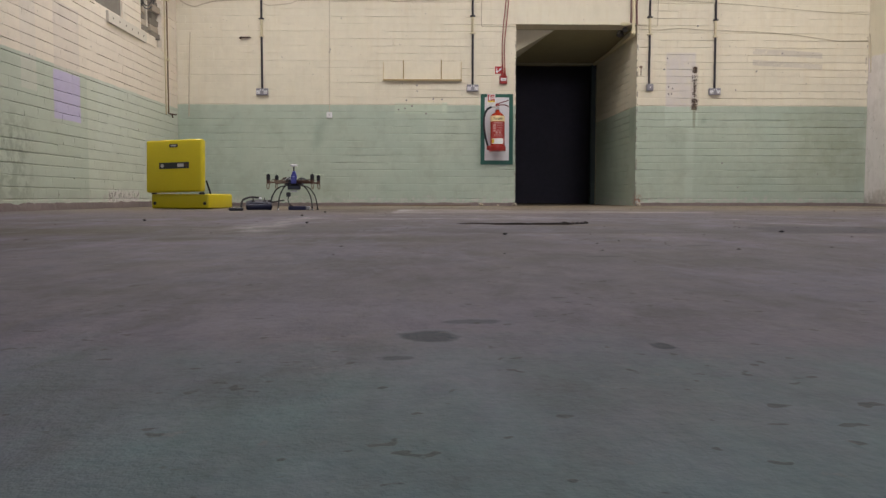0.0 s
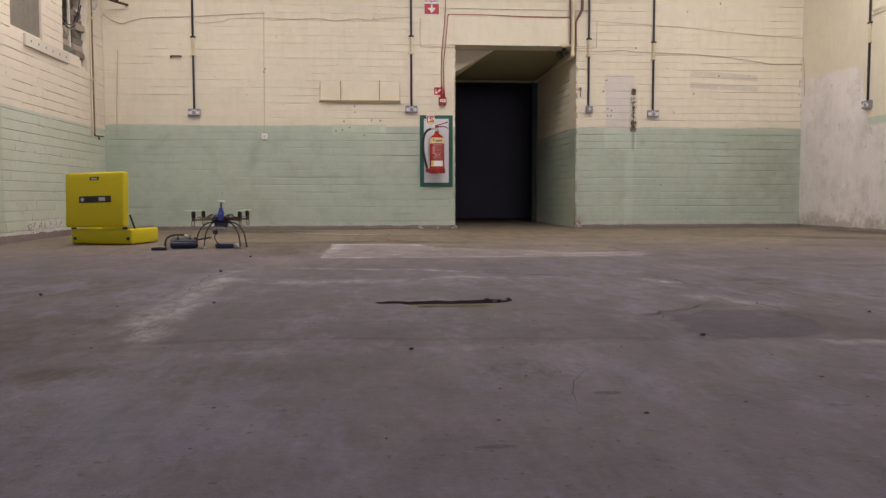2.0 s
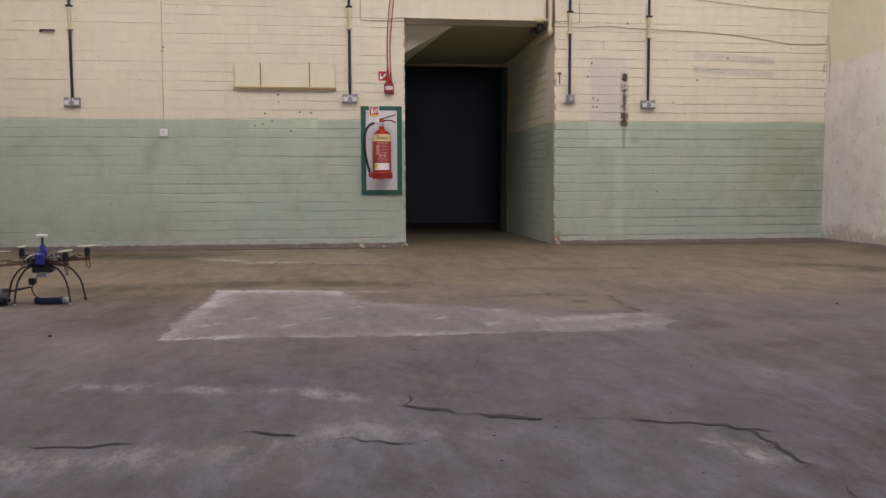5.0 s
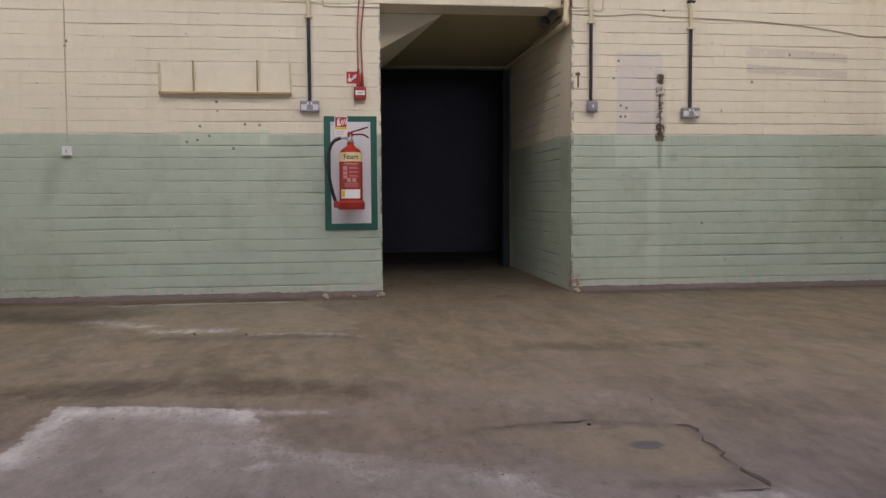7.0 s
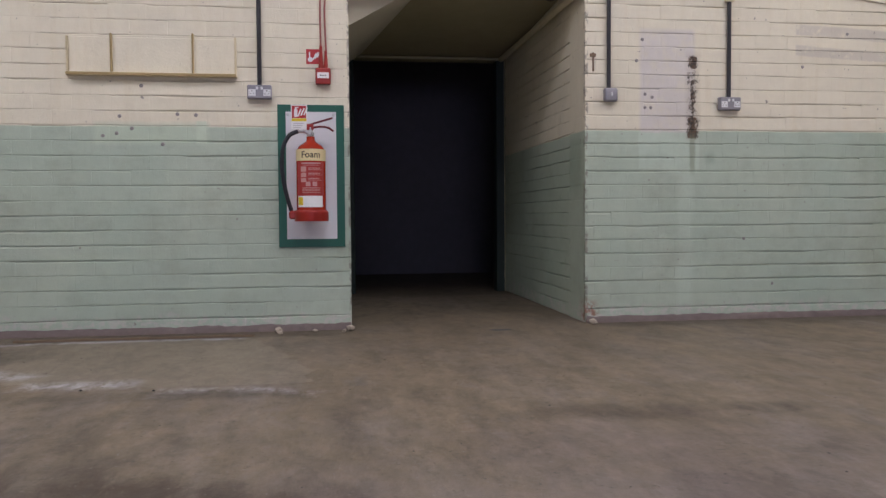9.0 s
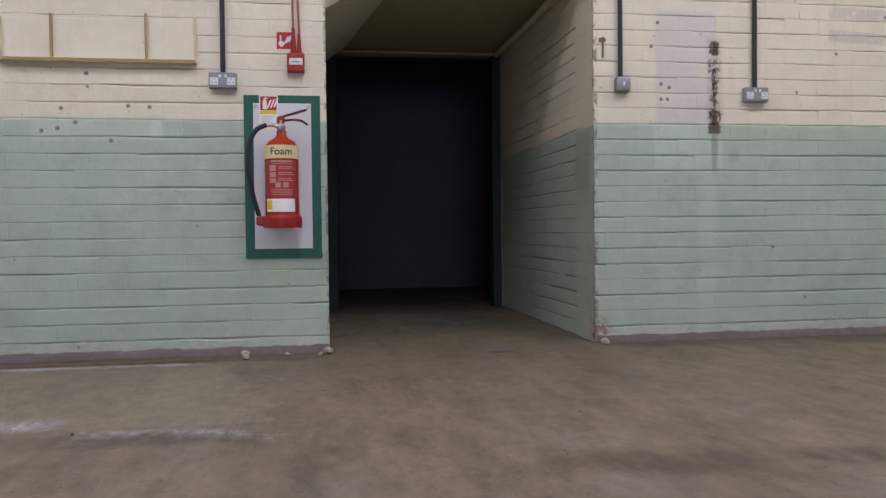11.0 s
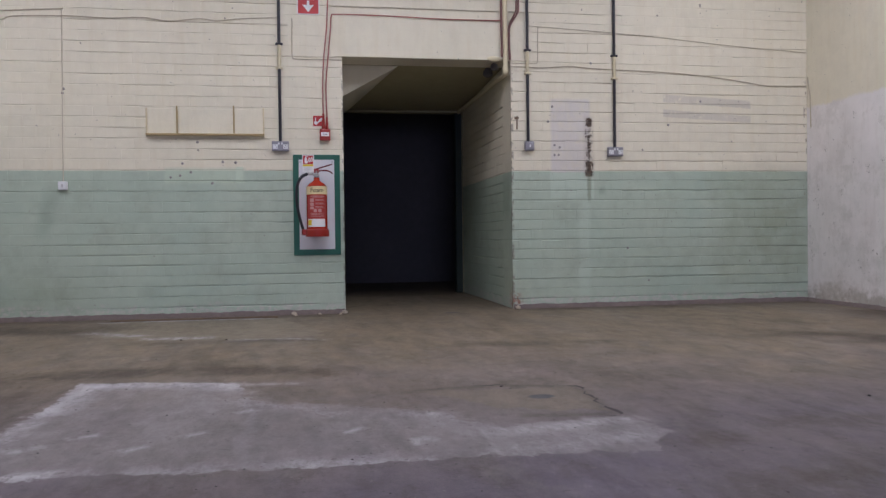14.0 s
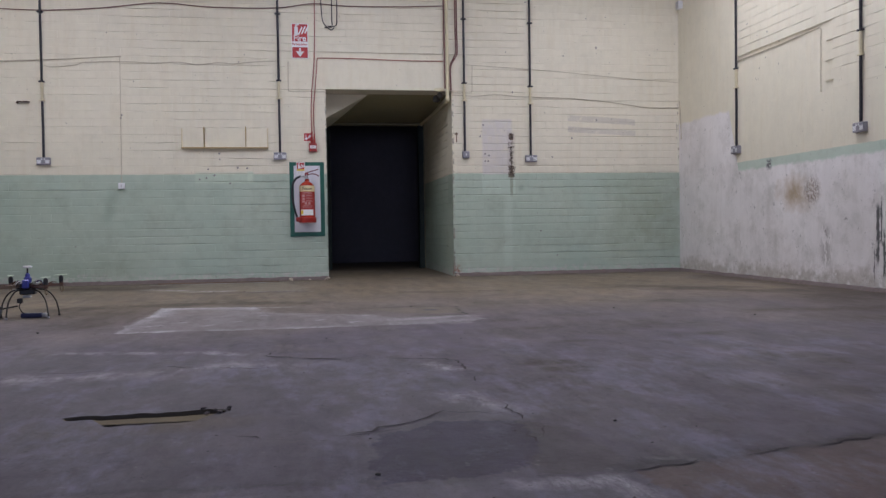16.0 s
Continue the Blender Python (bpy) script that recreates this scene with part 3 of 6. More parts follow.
# Walls of an unlit room; part of its darkness is put into this colour
DARK_ROOM = plain("dark_room_tone", (0.19, 0.175, 0.195), 0.9, 0, 0.3, 12, 0.003)
DARK_GREEN = plain("dark_green_gloss", (0.006, 0.016, 0.011), 0.6)
BLACK_PIPE = plain("black_enamel_conduit", (0.02, 0.018, 0.024), 0.4)
CREAM_PIPE = plain("cream_painted_conduit", (0.66, 0.59, 0.40), 0.5, 0, 0.18, 40)
RED_CABLE = plain("red_cable_sheath", (0.33, 0.11, 0.085), 0.5)
BROWN_CABLE = plain("maroon_cable_sheath", (0.17, 0.075, 0.065), 0.5)
PAINTED_CABLE = plain("painted_over_cable", (0.50, 0.44, 0.33), 0.6, 0, 0.2, 30)
GREY_STEEL = plain("grey_metalclad", (0.29, 0.28, 0.315), 0.42, 0.35)
WHITE_PLASTIC = plain("white_plastic", (0.74, 0.74, 0.76), 0.4)
GREY_PLASTIC = plain("old_grey_plastic", (0.50, 0.48, 0.50), 0.5)
RED_PLASTIC = plain("red_plastic", (0.29, 0.018, 0.010), 0.35)
MAROON = plain("maroon_plastic", (0.13, 0.010, 0.014), 0.35)
RED_ENAMEL = plain("red_enamel", (0.35, 0.026, 0.008), 0.22, 0, 0.06, 30, 0.0001)
SIGN_RED = plain("sign_red", (0.42, 0.020, 0.022), 0.45)
SIGN_WHITE = plain("sign_white", (0.78, 0.77, 0.78), 0.5)
BOARD_GREEN = plain("board_green", (0.014, 0.098, 0.066), 0.42, 0, 0.12)
BOARD_WHITE = plain("board_white", (0.66, 0.65, 0.69), 0.45, 0, 0.05)
LABEL_CREAM = plain("label_cream", (0.72, 0.61, 0.34), 0.45, 0, 0.05)
LABEL_DARK = plain("label_ink", (0.05, 0.04, 0.03), 0.5)
LABEL_RED = plain("label_red", (0.33, 0.028, 0.025), 0.4)
LABEL_YELLOW = plain("label_yellow", (0.72, 0.55, 0.02), 0.45)
RUBBER = plain("black_rubber", (0.016, 0.016, 0.022), 0.5)
CHROME = plain("dull_chrome", (0.55, 0.55, 0.56), 0.28, 1.0)
YELLOW = plain("yellow_case_plastic", (0.64, 0.53, 0.0), 0.42, 0, 0.06, 25, 0.0006)
BLACK_PLASTIC = plain("black_plastic", (0.018, 0.018, 0.022), 0.4)
NAVY_PLASTIC = plain("dark_blue_plastic", (0.03, 0.035, 0.10), 0.4)
BLUE_PLASTIC = plain("blue_anodised", (0.05, 0.06, 0.36), 0.35)
CARBON = plain("carbon_fibre", (0.022, 0.022, 0.025), 0.35)
COPPER = plain("orange_arm", (0.10, 0.046, 0.030), 0.5, 0, 0.35, 120)
PROP = plain("pale_green_propeller", (0.46, 0.54, 0.40), 0.4)
SILVER = plain("silver_plastic", (0.45, 0.45, 0.48), 0.35, 0.4)
PALE_ARM = plain("pale_brown_arm", (0.20, 0.14, 0.095), 0.5, 0, 0.35, 90)
EDGE_YELLOW = plain("yellow_painted_edge", (0.62, 0.50, 0.14), 0.7, 0, 0.4, 40, 0.004)
SHELL = plain("transmitter_shell", (0.014, 0.017, 0.05), 0.45)
FOAM = plain("black_foam", (0.02, 0.02, 0.02), 0.95)
TIMBER = plain("cream_painted_timber", (0.66, 0.57, 0.37), 0.55, 0, 0.15, 30, 0.001)
WORN_TIMBER = plain("worn_timber_edge", (0.36, 0.27, 0.12), 0.7, 0, 0.3, 40, 0.001)
WHITE_TIMBER = plain("white_painted_timber", (0.68, 0.64, 0.56), 0.5, 0, 0.1, 30, 0.001)
RUST = plain("rusty_iron", (0.10, 0.06, 0.04), 0.85, 0.2, 0.4, 60, 0.002)
OCHRE = plain("ochre_silt", (0.185, 0.145, 0.085), 0.9, 0, 0.35, 40, 0.004)
CRACK = plain("crack_dark", (0.058, 0.048, 0.052), 0.9, 0, 0.3, 40, 0.002)
# Dark brown for lumps, and for shade in holes and the hollow
HOLE = plain("dark_hole", (0.055, 0.045, 0.034), 0.9, 0, 0.3, 40, 0.002)
PRINT = plain("faded_print", (0.50, 0.26, 0.25), 0.5)
DRY_TIMBER = plain("dry_dirty_timber", (0.15, 0.105, 0.068), 0.85, 0, 0.6, 14, 0.003)
TORN = plain("torn_rusty_stub", (0.20, 0.14, 0.09), 0.9, 0, 0.5, 60, 0.003)
SLATE = plain("slate_plastic", (0.04, 0.044, 0.075), 0.5)
PLUG = plain("filled_screw_hole", (0.27, 0.25, 0.245), 0.8, 0, 0.3, 80, 0.002)
DARK_GREY = plain("dark_grey_block", (0.10, 0.095, 0.09), 0.9, 0, 0.3, 20, 0.006)
STONE = plain("dark_stone_chip", (0.05, 0.045, 0.045), 0.85, 0, 0.3, 80, 0.002)
RUBBLE = plain("pale_brick_rubble", (0.42, 0.36, 0.29), 0.9, 0, 0.25, 50, 0.003)
BLOCKING = plain("grey_blockwork", (0.21, 0.19, 0.16), 0.9, 0, 0.45, 14, 0.01)
TUBE = plain("tube_glass", (0.9, 0.9, 0.88), 0.3)


# ---- mesh helpers ----
def mesh_of(name, bm, material, smooth=False):
    me = bpy.data.meshes.new(name)
    bm.to_mesh(me)
    bm.free()
    me.materials.append(material)
    if smooth:
        me.shade_smooth()
        me.set_sharp_from_angle(angle=radians(35))
    return me


def part(name, bm, material, parent, label="", smooth=False, m=None):
    ob = new(name, mesh_of(name, bm, material, smooth))
    ob.parent = parent
    if m is not None:
        ob.matrix_basis = m
    return tagged(ob, label)


def thing(name, label, category, m=None, group="", kind=""):
    ob = new(name)
    ob.empty_display_size = 0.05
    if m is not None:
        ob.matrix_world = m
    return tagged(ob, label, category, group, kind)


def block(bm, x0, x1, y0, y1, z0, z1, bevel=0.0, m=None, seg=1):
    c = Vector(((x0 + x1) / 2, (y0 + y1) / 2, (z0 + z1) / 2))
    r = bmesh.ops.create_cube(bm, size=1.0, matrix=Matrix.LocRotScale(c, None, (x1 - x0, y1 - y0, z1 - z0)))
    vs = r["verts"]
    if bevel:
        es = list({e for v in vs for e in v.link_edges})
        extra = bmesh.ops.bevel(bm, geom=es, offset=bevel, segments=seg, profile=0.5, affect="EDGES")
        vs = list({v for f in extra["faces"] for v in f.verts} | {v for v in vs if v.is_valid})
    if m is not None:
        bmesh.ops.transform(bm, matrix=m, verts=[v for v in vs if v.is_valid])
    return bm


def box(x0, x1, y0, y1, z0, z1, bevel=0.0, m=None, seg=1):
    return block(bmesh.new(), x0, x1, y0, y1, z0, z1, bevel, m, seg)


def lathe(bm, profile, n=24, m=None):
    """Turn (radius, height) pairs about z."""
    rings = []
    for r, z in profile:
        rings.append([bm.verts.new((r * math.cos(2 * math.pi * k / n), r * math.sin(2 * math.pi * k / n), z)) for k in range(n)])
    for a, b in zip(rings, rings[1:]):
        for k in range(n):
            bm.faces.new((a[k], a[(k + 1) % n], b[(k + 1) % n], b[k]))
    bm.faces.new(rings[0][::-1]), bm.faces.new(rings[-1])
    if m is not None:
        bmesh.ops.transform(bm, matrix=m, verts=[v for r in rings for v in r])
    return bm


def rod(bm, a, b, r, n=12):
    a, b = Vector(a), Vector(b)
    q = (b - a).to_track_quat("Z", "Y").to_matrix().to_4x4()
    return lathe(bm, [(r, 0), (r, (b - a).length)], n, Matrix.Translation(a) @ q)


def sweep(pts, r, n=8, bm=None):
    """A round tube along a line of points."""
    bm = bm or bmesh.new()
    pts = [Vector(p) for p in pts]
    rings, side = [], None
    for i, p in enumerate(pts):
        d = (pts[min(i + 1, len(pts) - 1)] - pts[max(i - 1, 0)]).normalized()
        if side is None:
            side = d.cross(Vector((0.31, 0.2, 0.93))).normalized()
        side = (side - d * side.dot(d)).normalized()
        up = d.cross(side)
        rings.append([bm.verts.new(p + (side * math.cos(2 * math.pi * k / n) + up * math.sin(2 * math.pi * k / n)) * r) for k in range(n)])
    for a, b in zip(rings, rings[1:]):
        for k in range(n):
            bm.faces.new((a[k], a[(k + 1) % n], b[(k + 1) % n], b[k]))
    bm.faces.new(rings[0][::-1]), bm.faces.new(rings[-1])
    return bm


def bend(pts, per=6):
    """Smooth a line of points by Catmull-Rom."""
    p = [Vector(q) for q in pts]
    p = [2 * p[0] - p[1], *p, 2 * p[-1] - p[-2]]
    out = []
    for a, b, c, d in zip(p, p[1:], p[2:], p[3:]):
        for k in range(per):
            s = k / per
            out.append(0.5 * (2 * b + (c - a) * s + (2 * a - 5 * b + 4 * c - d) * s * s + (3 * b - a - 3 * c + d) * s ** 3))
    return out + [p[-2]]


def text_mesh(words, size, depth=0.0006):
    """Lettering as a mesh, centred, standing in the x-z plane and facing -y."""
    cu = bpy.data.curves.new("words", "FONT")
    cu.offset = size * 0.016
    cu.body, cu.size, cu.extrude, cu.align_x, cu.align_y = words, size, depth, "CENTER", "CENTER"
    ob = new("words", cu)
    bpy.context.view_layer.update()
    me = bpy.data.meshes.new_from_object(ob.evaluated_get(bpy.context.evaluated_depsgraph_get()))
    bpy.data.objects.remove(ob)
    bm = bmesh.new()
    bm.from_mesh(me)
    bmesh.ops.transform(bm, matrix=pose(0, 0, 0, 90), verts=bm.verts)
    return bm


# ---- the hall ----
rng = random.Random(7)
COURSE, BRICK, OPEN_L, OPEN_X, OPEN_Z = 0.0915, 0.226, -0.02, 1.525, 2.295
SKIN = 0.016  # how far brick faces stand before the wall's core


def slab_mesh(boxes):
    bm = bmesh.new()
    for b in boxes:
        block(bm, *b)
    return bm


def structure(name, bm, material, label, category="wall"):
    return tagged(new(name, mesh_of(name, bm, material)), label, category, "", "structure")


def lay(n_cols, z0, z1, keep, seed):
    """Bricks of a running bond as (u0, u1, v0, v1, proud), u along the wall, with worn, uneven joints."""
    r = random.Random(seed)
    out = []
    u_from, u_to = n_cols
    for k in range(int((z1 - z0) / COURSE) + 1):
        v0 = z0 + k * COURSE
        v1 = min(v0 + COURSE, z1)
        if v1 - v0 < 0.03:
            continue
        u = u_from - BRICK * (0.5 if k % 2 else 0.0) + r.uniform(-0.01, 0.01)
        while u < u_to:
            a, b = max(u, u_from), min(u + BRICK, u_to)
            u += BRICK
            if b - a < 0.03:
                continue
            for c in keep(a, b, v0, v1):
                n = noise.noise(Vector((c[0] * 0.9, k * 1.7, seed)))
                side = 0.0007 if r.random() < 0.08 else 0.0
                tilt = r.uniform(-0.0007, 0.0007)
                shut = 0.12 if r.random() < (0.38 if seed == 1 else 0.12) else r.uniform(0.65, 1.15)
                out.append((c[0] + side, c[1] - side, c[2] + tilt, c[3] + tilt, 0.0010 * n + r.uniform(-0.0003, 0.0003), seed, shut, r.uniform(-0.0013, 0.0013)))
    return out


def bed_joint(u, v, seed):
    """How far a bed joint stands open through the paint, 0 to 1, in broken runs along the wall."""
    base = {2: 0.62, 3: 0.45, 4: 0.6}.get(seed, 0.9)
    if seed == 1:
        base = 0.86 if u > 1.4 else 0.62 if u > -2.3 else 0.34
        if v > 1.3:
            base -= 0.16
        if u > 2.4 and v > 2.2:
            base -= 0.6
    k = round(v / COURSE) * 3.7
    n = 0.8 * noise.noise(Vector((u * 0.8, k, seed))) + 0.8 * noise.noise(Vector((u * 6.0, k, seed + 5.0)))
    return max(0.0, min(1.0, base + 1.1 * n))


def brick_faces(b, at):
    """Vertices and faces of one brick: an uneven painted face with soft upper and lower arrises, and sides back to the core."""
    u0, u1, v0, v1, p, seed, shut, lean = b
    m = 4
    vs, fs = [], []
    for i, u in enumerate((u0, u0 + 0.006, (u0 + u1) / 2, u1 - 0.006, u1)):
        end = 0.0006 if i in (0, m) and shut < 0.8 else 0.0
        ol, oh = 0.5 * bed_joint(u, v0, seed), shut * bed_joint(u, v1, seed)
        wl, wh = (0.0030 * noise.noise(Vector((u * 3.0, round(q / COURSE) * 7.3, seed))) for q in (v0, v1))
        d = SKIN + p - end + 0.0014 * noise.noise(Vector((u * 5.0, v0 * 23.0, 11.0)))
        a, z = v0 + wl + 0.0026 * ol, v1 + wh - 0.0002 - 0.0052 * oh
        cl, ch = 0.004 + 0.005 * ol, 0.004 + 0.004 * oh
        vs += [at(u, a, -0.002), at(u, a, d - lean - 0.0010 - 0.0030 * ol), at(u, a + cl, d - lean), at(u, z - ch, d + lean), at(u, z, d + lean - 0.0010 - 0.0026 * oh), at(u, z, -0.002)]
    for i in range(m):
        for k in range(5):
            fs.append((6 * i + k, 6 * i + 6 + k, 6 * i + 7 + k, 6 * i + 1 + k))
    fs += [(0, 1, 2, 3, 4, 5), tuple(6 * m + k for k in (5, 4, 3, 2, 1, 0))]
    return vs, fs


def brickwork(wall, bricks, at, material, single, flip=False):
    """Bricks of a wall: those that single() picks are objects, the rest one joined part."""
    vs, fs = [], []
    ones = []
    for b in bricks:
        if single and single(b):
            ones.append(b)
            continue
        v, f = brick_faces(b, at)
        n = len(vs)
        vs += v
        fs += [tuple(n + i for i in (q[::-1] if flip else q)) for q in f]
    me = bpy.data.meshes.new("brickwork")
    me.from_pydata(vs, [], fs)
    me.materials.append(material)
    ob = new("brickwork", me)
    ob.parent = wall
    tagged(ob, "", "", "", "stuff")
    for b in ones[:300]:
        v, f = brick_faces(b, at)
        me = bpy.data.meshes.new("brick")
        me.from_pydata(v, [], [q[::-1] if flip else q for q in f])
        me.materials.append(material)
        ob = new("brick", me)
        ob.parent = wall


# floor with a long shallow hollow worn through it
SX0, SX1, SY0, SY1 = -1.10, -0.56, 2.54 + SHIFT + 0.02, 2.74 + SHIFT + 0.02
bm = bmesh.new()
FX0, FX1, FY0, FY1 = X0 - 0.4, X1 + 0.4, Y0 - 0.4, 18.0
xs, ys = [FX0, SX0, SX1, FX1], [FY0, SY0, SY1, FY1]
grid = {(i, j): bm.verts.new((xs[i], ys[j], 0)) for i in range(4) for j in range(4)}
for i in range(3):
    for j in range(3):
        if (i, j) != (1, 1):
            bm.faces.new((grid[i, j], grid[i + 1, j], grid[i + 1, j + 1], grid[i, j + 1]))
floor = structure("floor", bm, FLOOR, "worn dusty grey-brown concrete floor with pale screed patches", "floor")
rims, silt, face = bmesh.new(), bmesh.new(), bmesh.new()
n = 44
lines = []
for k in range(n + 1):
    s = k / n
    x = SX0 + (SX1 - SX0) * s
    j1, j2, j3 = (noise.noise(Vector((x * 21.0, q, 0.4))) for q in (1.0, 4.0, 8.0))
    open_ = min(1.0, max(0.0, (s - 0.02) / 0.03), max(0.0, (0.97 - s) / 0.06))
    back_y = SY1 - 0.068 + 0.006 * j1 + 0.022 * max(0.0, (s - 0.72) / 0.28)
    wide = 0.046 + 0.105 * max(0.0, min(1.0, (s - 0.2) / 0.12, (0.93 - s) / 0.12)) + 0.012 * j2
    front_y = back_y - max(0.0015, wide * open_)
    deep = 0.022 * open_ * (1 + 0.3 * j3)
    lip = 0.003 * open_ * (1 + j1)
    lines.append([(x, SY0, 0), (x, front_y, 0), (x, back_y - min(0.034, wide * 0.5) * open_, -0.005 * open_), (x, back_y - 0.006 * open_, -deep), (x, back_y, lip), (x, back_y + 0.03, 0), (x, SY1, 0)])
for a, b_ in zip(lines, lines[1:]):
    for q, dst in ((0, rims), (1, silt), (2, face), (3, face), (4, rims), (5, rims)):
        dst.faces.new([dst.verts.new(p) for p in (a[q], b_[q], b_[q + 1], a[q + 1])])
for dst in (rims, silt, face):
    bmesh.ops.remove_doubles(dst, verts=dst.verts, dist=0.0002)
part("hollow_rim", rims, FLOOR, floor)
part("silt", silt, OCHRE, floor, "ochre silt in the worn hollow")
# Shade under the back lip is put into this face's colour
part("hollow_edge", face, HOLE, floor, "broken edge of the hollow, its shade put into a dark colour")
lump = random.Random(31)
for k in range(14):
    bm = bmesh.new()
    bmesh.ops.create_icosphere(bm, subdivisions=1, radius=lump.uniform(0.005, 0.011))
    for v in bm.verts:
        v.co = Vector((v.co.x * lump.uniform(0.7, 1.5), v.co.y * lump.uniform(0.6, 1.2), v.co.z * lump.uniform(0.4, 0.8)))
    bmesh.ops.translate(bm, verts=bm.verts, vec=(-0.60 + lump.uniform(-0.06, 0.035), SY1 - 0.085 + lump.uniform(-0.045, 0.05), 0.004))
    part("broken_lump", bm, (HOLE, CRACK, KERB)[k % 3], floor)


def crack(pts, width, seed):
    """A thin crack as a dark ribbon of uneven width, lying on the floor."""
    rr = random.Random(seed)
    pts = [(x, y + SHIFT) for x, y in pts]
    line = []
    for (ax, ay), (bx, by) in zip(pts, pts[1:]):
        m = max(2, int(math.hypot(bx - ax, by - ay) / 0.04))
        line += [(ax + (bx - ax) * k / m + rr.uniform(-1, 1) * 0.016, ay + (by - ay) * k / m + rr.uniform(-1, 1) * 0.016) for k in range(m)]
    line.append(pts[-1])
    bm = bmesh.new()
    last = None
    for i, (x, y) in enumerate(line):
        px, py = line[max(0, i - 1)]
        qx, qy = line[min(len(line) - 1, i + 1)]
        l = math.hypot(qx - px, qy - py) or 1
        w = 0.75 * width * max(0.02, 0.15 + 1.5 * noise.noise(Vector((i * 0.30, seed, 0.3)))) * (0.3 if i in (0, len(line) - 1) else 1)
        a, b = bm.verts.new((x - (qy - py) / l * w, y + (qx - px) / l * w, 0.002)), bm.verts.new((x + (qy - py) / l * w, y - (qx - px) / l * w, 0.002))
        if last:
            bm.faces.new((last[1], b, a, last[0]))
        last = (a, b)
    part("crack", bm, CRACK, floor)


crack([(-0.50, 3.86), (-0.21, 3.70), (0.05, 3.67), (0.27, 3.58), (0.48, 3.44)], 0.022, 1)
crack([(-1.93, 4.14), (-1.90, 3.4), (-1.88, 2.7), (-1.9, 2.3)], 0.004, 16)
crack([(-0.20, 2.25), (0.0, 2.38), (0.13, 2.50), (0.28, 2.45), (0.40, 2.43)], 0.010, 3)
crack([(-0.545, 2.37), (-0.50, 2.32), (-0.44, 2.27)], 0.018, 4)
crack([(0.34, 2.45), (0.38, 2.25), (0.36, 2.08)], 0.009, 5)
crack([(0.05, 6.06), (0.30, 6.13), (0.49, 6.15), (0.72, 6.07), (0.82, 6.03), (0.79, 5.7), (0.79, 5.44)], 0.018, 6)
crack([(0.79, 5.44), (0.60, 5.42), (0.42, 5.50), (0.30, 5.56)], 0.008, 7)
crack([(-0.50, 3.86), (-0.47, 3.95), (-0.46, 4.08)], 0.010, 13)
crack([(0.36, 3.52), (0.37, 3.12), (0.34, 2.92), (0.35, 2.6), (0.32, 2.07)], 0.009, 14)
crack([(-0.44, 2.27), (-0.30, 2.24), (-0.07, 2.28), (0.08, 2.43)], 0.004, 15)
crack([(0.83, 6.45), (0.82, 6.25), (0.81, 6.02)], 0.006, 12)
crack([(-0.57, 1.56), (-0.63, 1.38), (-0.68, 1.19), (-0.72, 1.05)], 0.002, 8)
crack([(-1.62, 3.62), (-1.2, 3.60), (-0.9, 3.66), (-0.5, 3.52)], 0.014, 9)
crack([(0.47, 1.76), (0.9, 1.84), (1.3, 1.93), (2.2, 2.04)], 0.014, 10)
crack([(0.66, 3.40), (0.78, 3.30), (0.90, 3.17)], 0.014, 11)

# back wall: a core with the doorway through it, faced with painted bricks
TH = 0.34
back = structure("wall_back", slab_mesh([(X0 - 0.3, OPEN_L - SKIN, Y1 + SKIN, Y1 + TH, 0, H), (OPEN_X + SKIN, X1 + 0.3, Y1 + SKIN, Y1 + TH, 0, H), (OPEN_L - SKIN, OPEN_X + SKIN, Y1 + SKIN, Y1 + TH, OPEN_Z + SKIN, H)]), PAINT["back"],
                 "painted brick wall, cream above a pale green dado, scuffed and chipped")


def keep_back(a, b, v0, v1):
    if v0 > OPEN_Z + 0.38 or b <= OPEN_L or a >= OPEN_X:
        return [(a, b, v0, v1)]
    if v0 >= OPEN_Z - 0.02:
        return []
    out = []
    if a < OPEN_L:
        out.append((a, min(b, OPEN_L), v0, v1))
    if b > OPEN_X:
        out.append((max(a, OPEN_X), b, v0, v1))
    return [c for c in out if c[1] - c[0] > 0.02]


# lintel: one smooth rendered beam over the doorway
bm = box(-0.50, OPEN_X + 0.21, Y1 + 0.001, Y1 + TH - 0.01, OPEN_Z, OPEN_Z + 0.36, 0.004)
part("lintel", bm, PAINT["back"], back, "smooth cream rendered lintel")
bm = bmesh.new()
for sx in (OPEN_L - SKIN, OPEN_X):
    block(bm, sx, sx + SKIN, Y1 + 0.02, Y1 + TH, 0, OPEN_Z - 0.001)
part("reveal", bm, PAINT["back"], back)


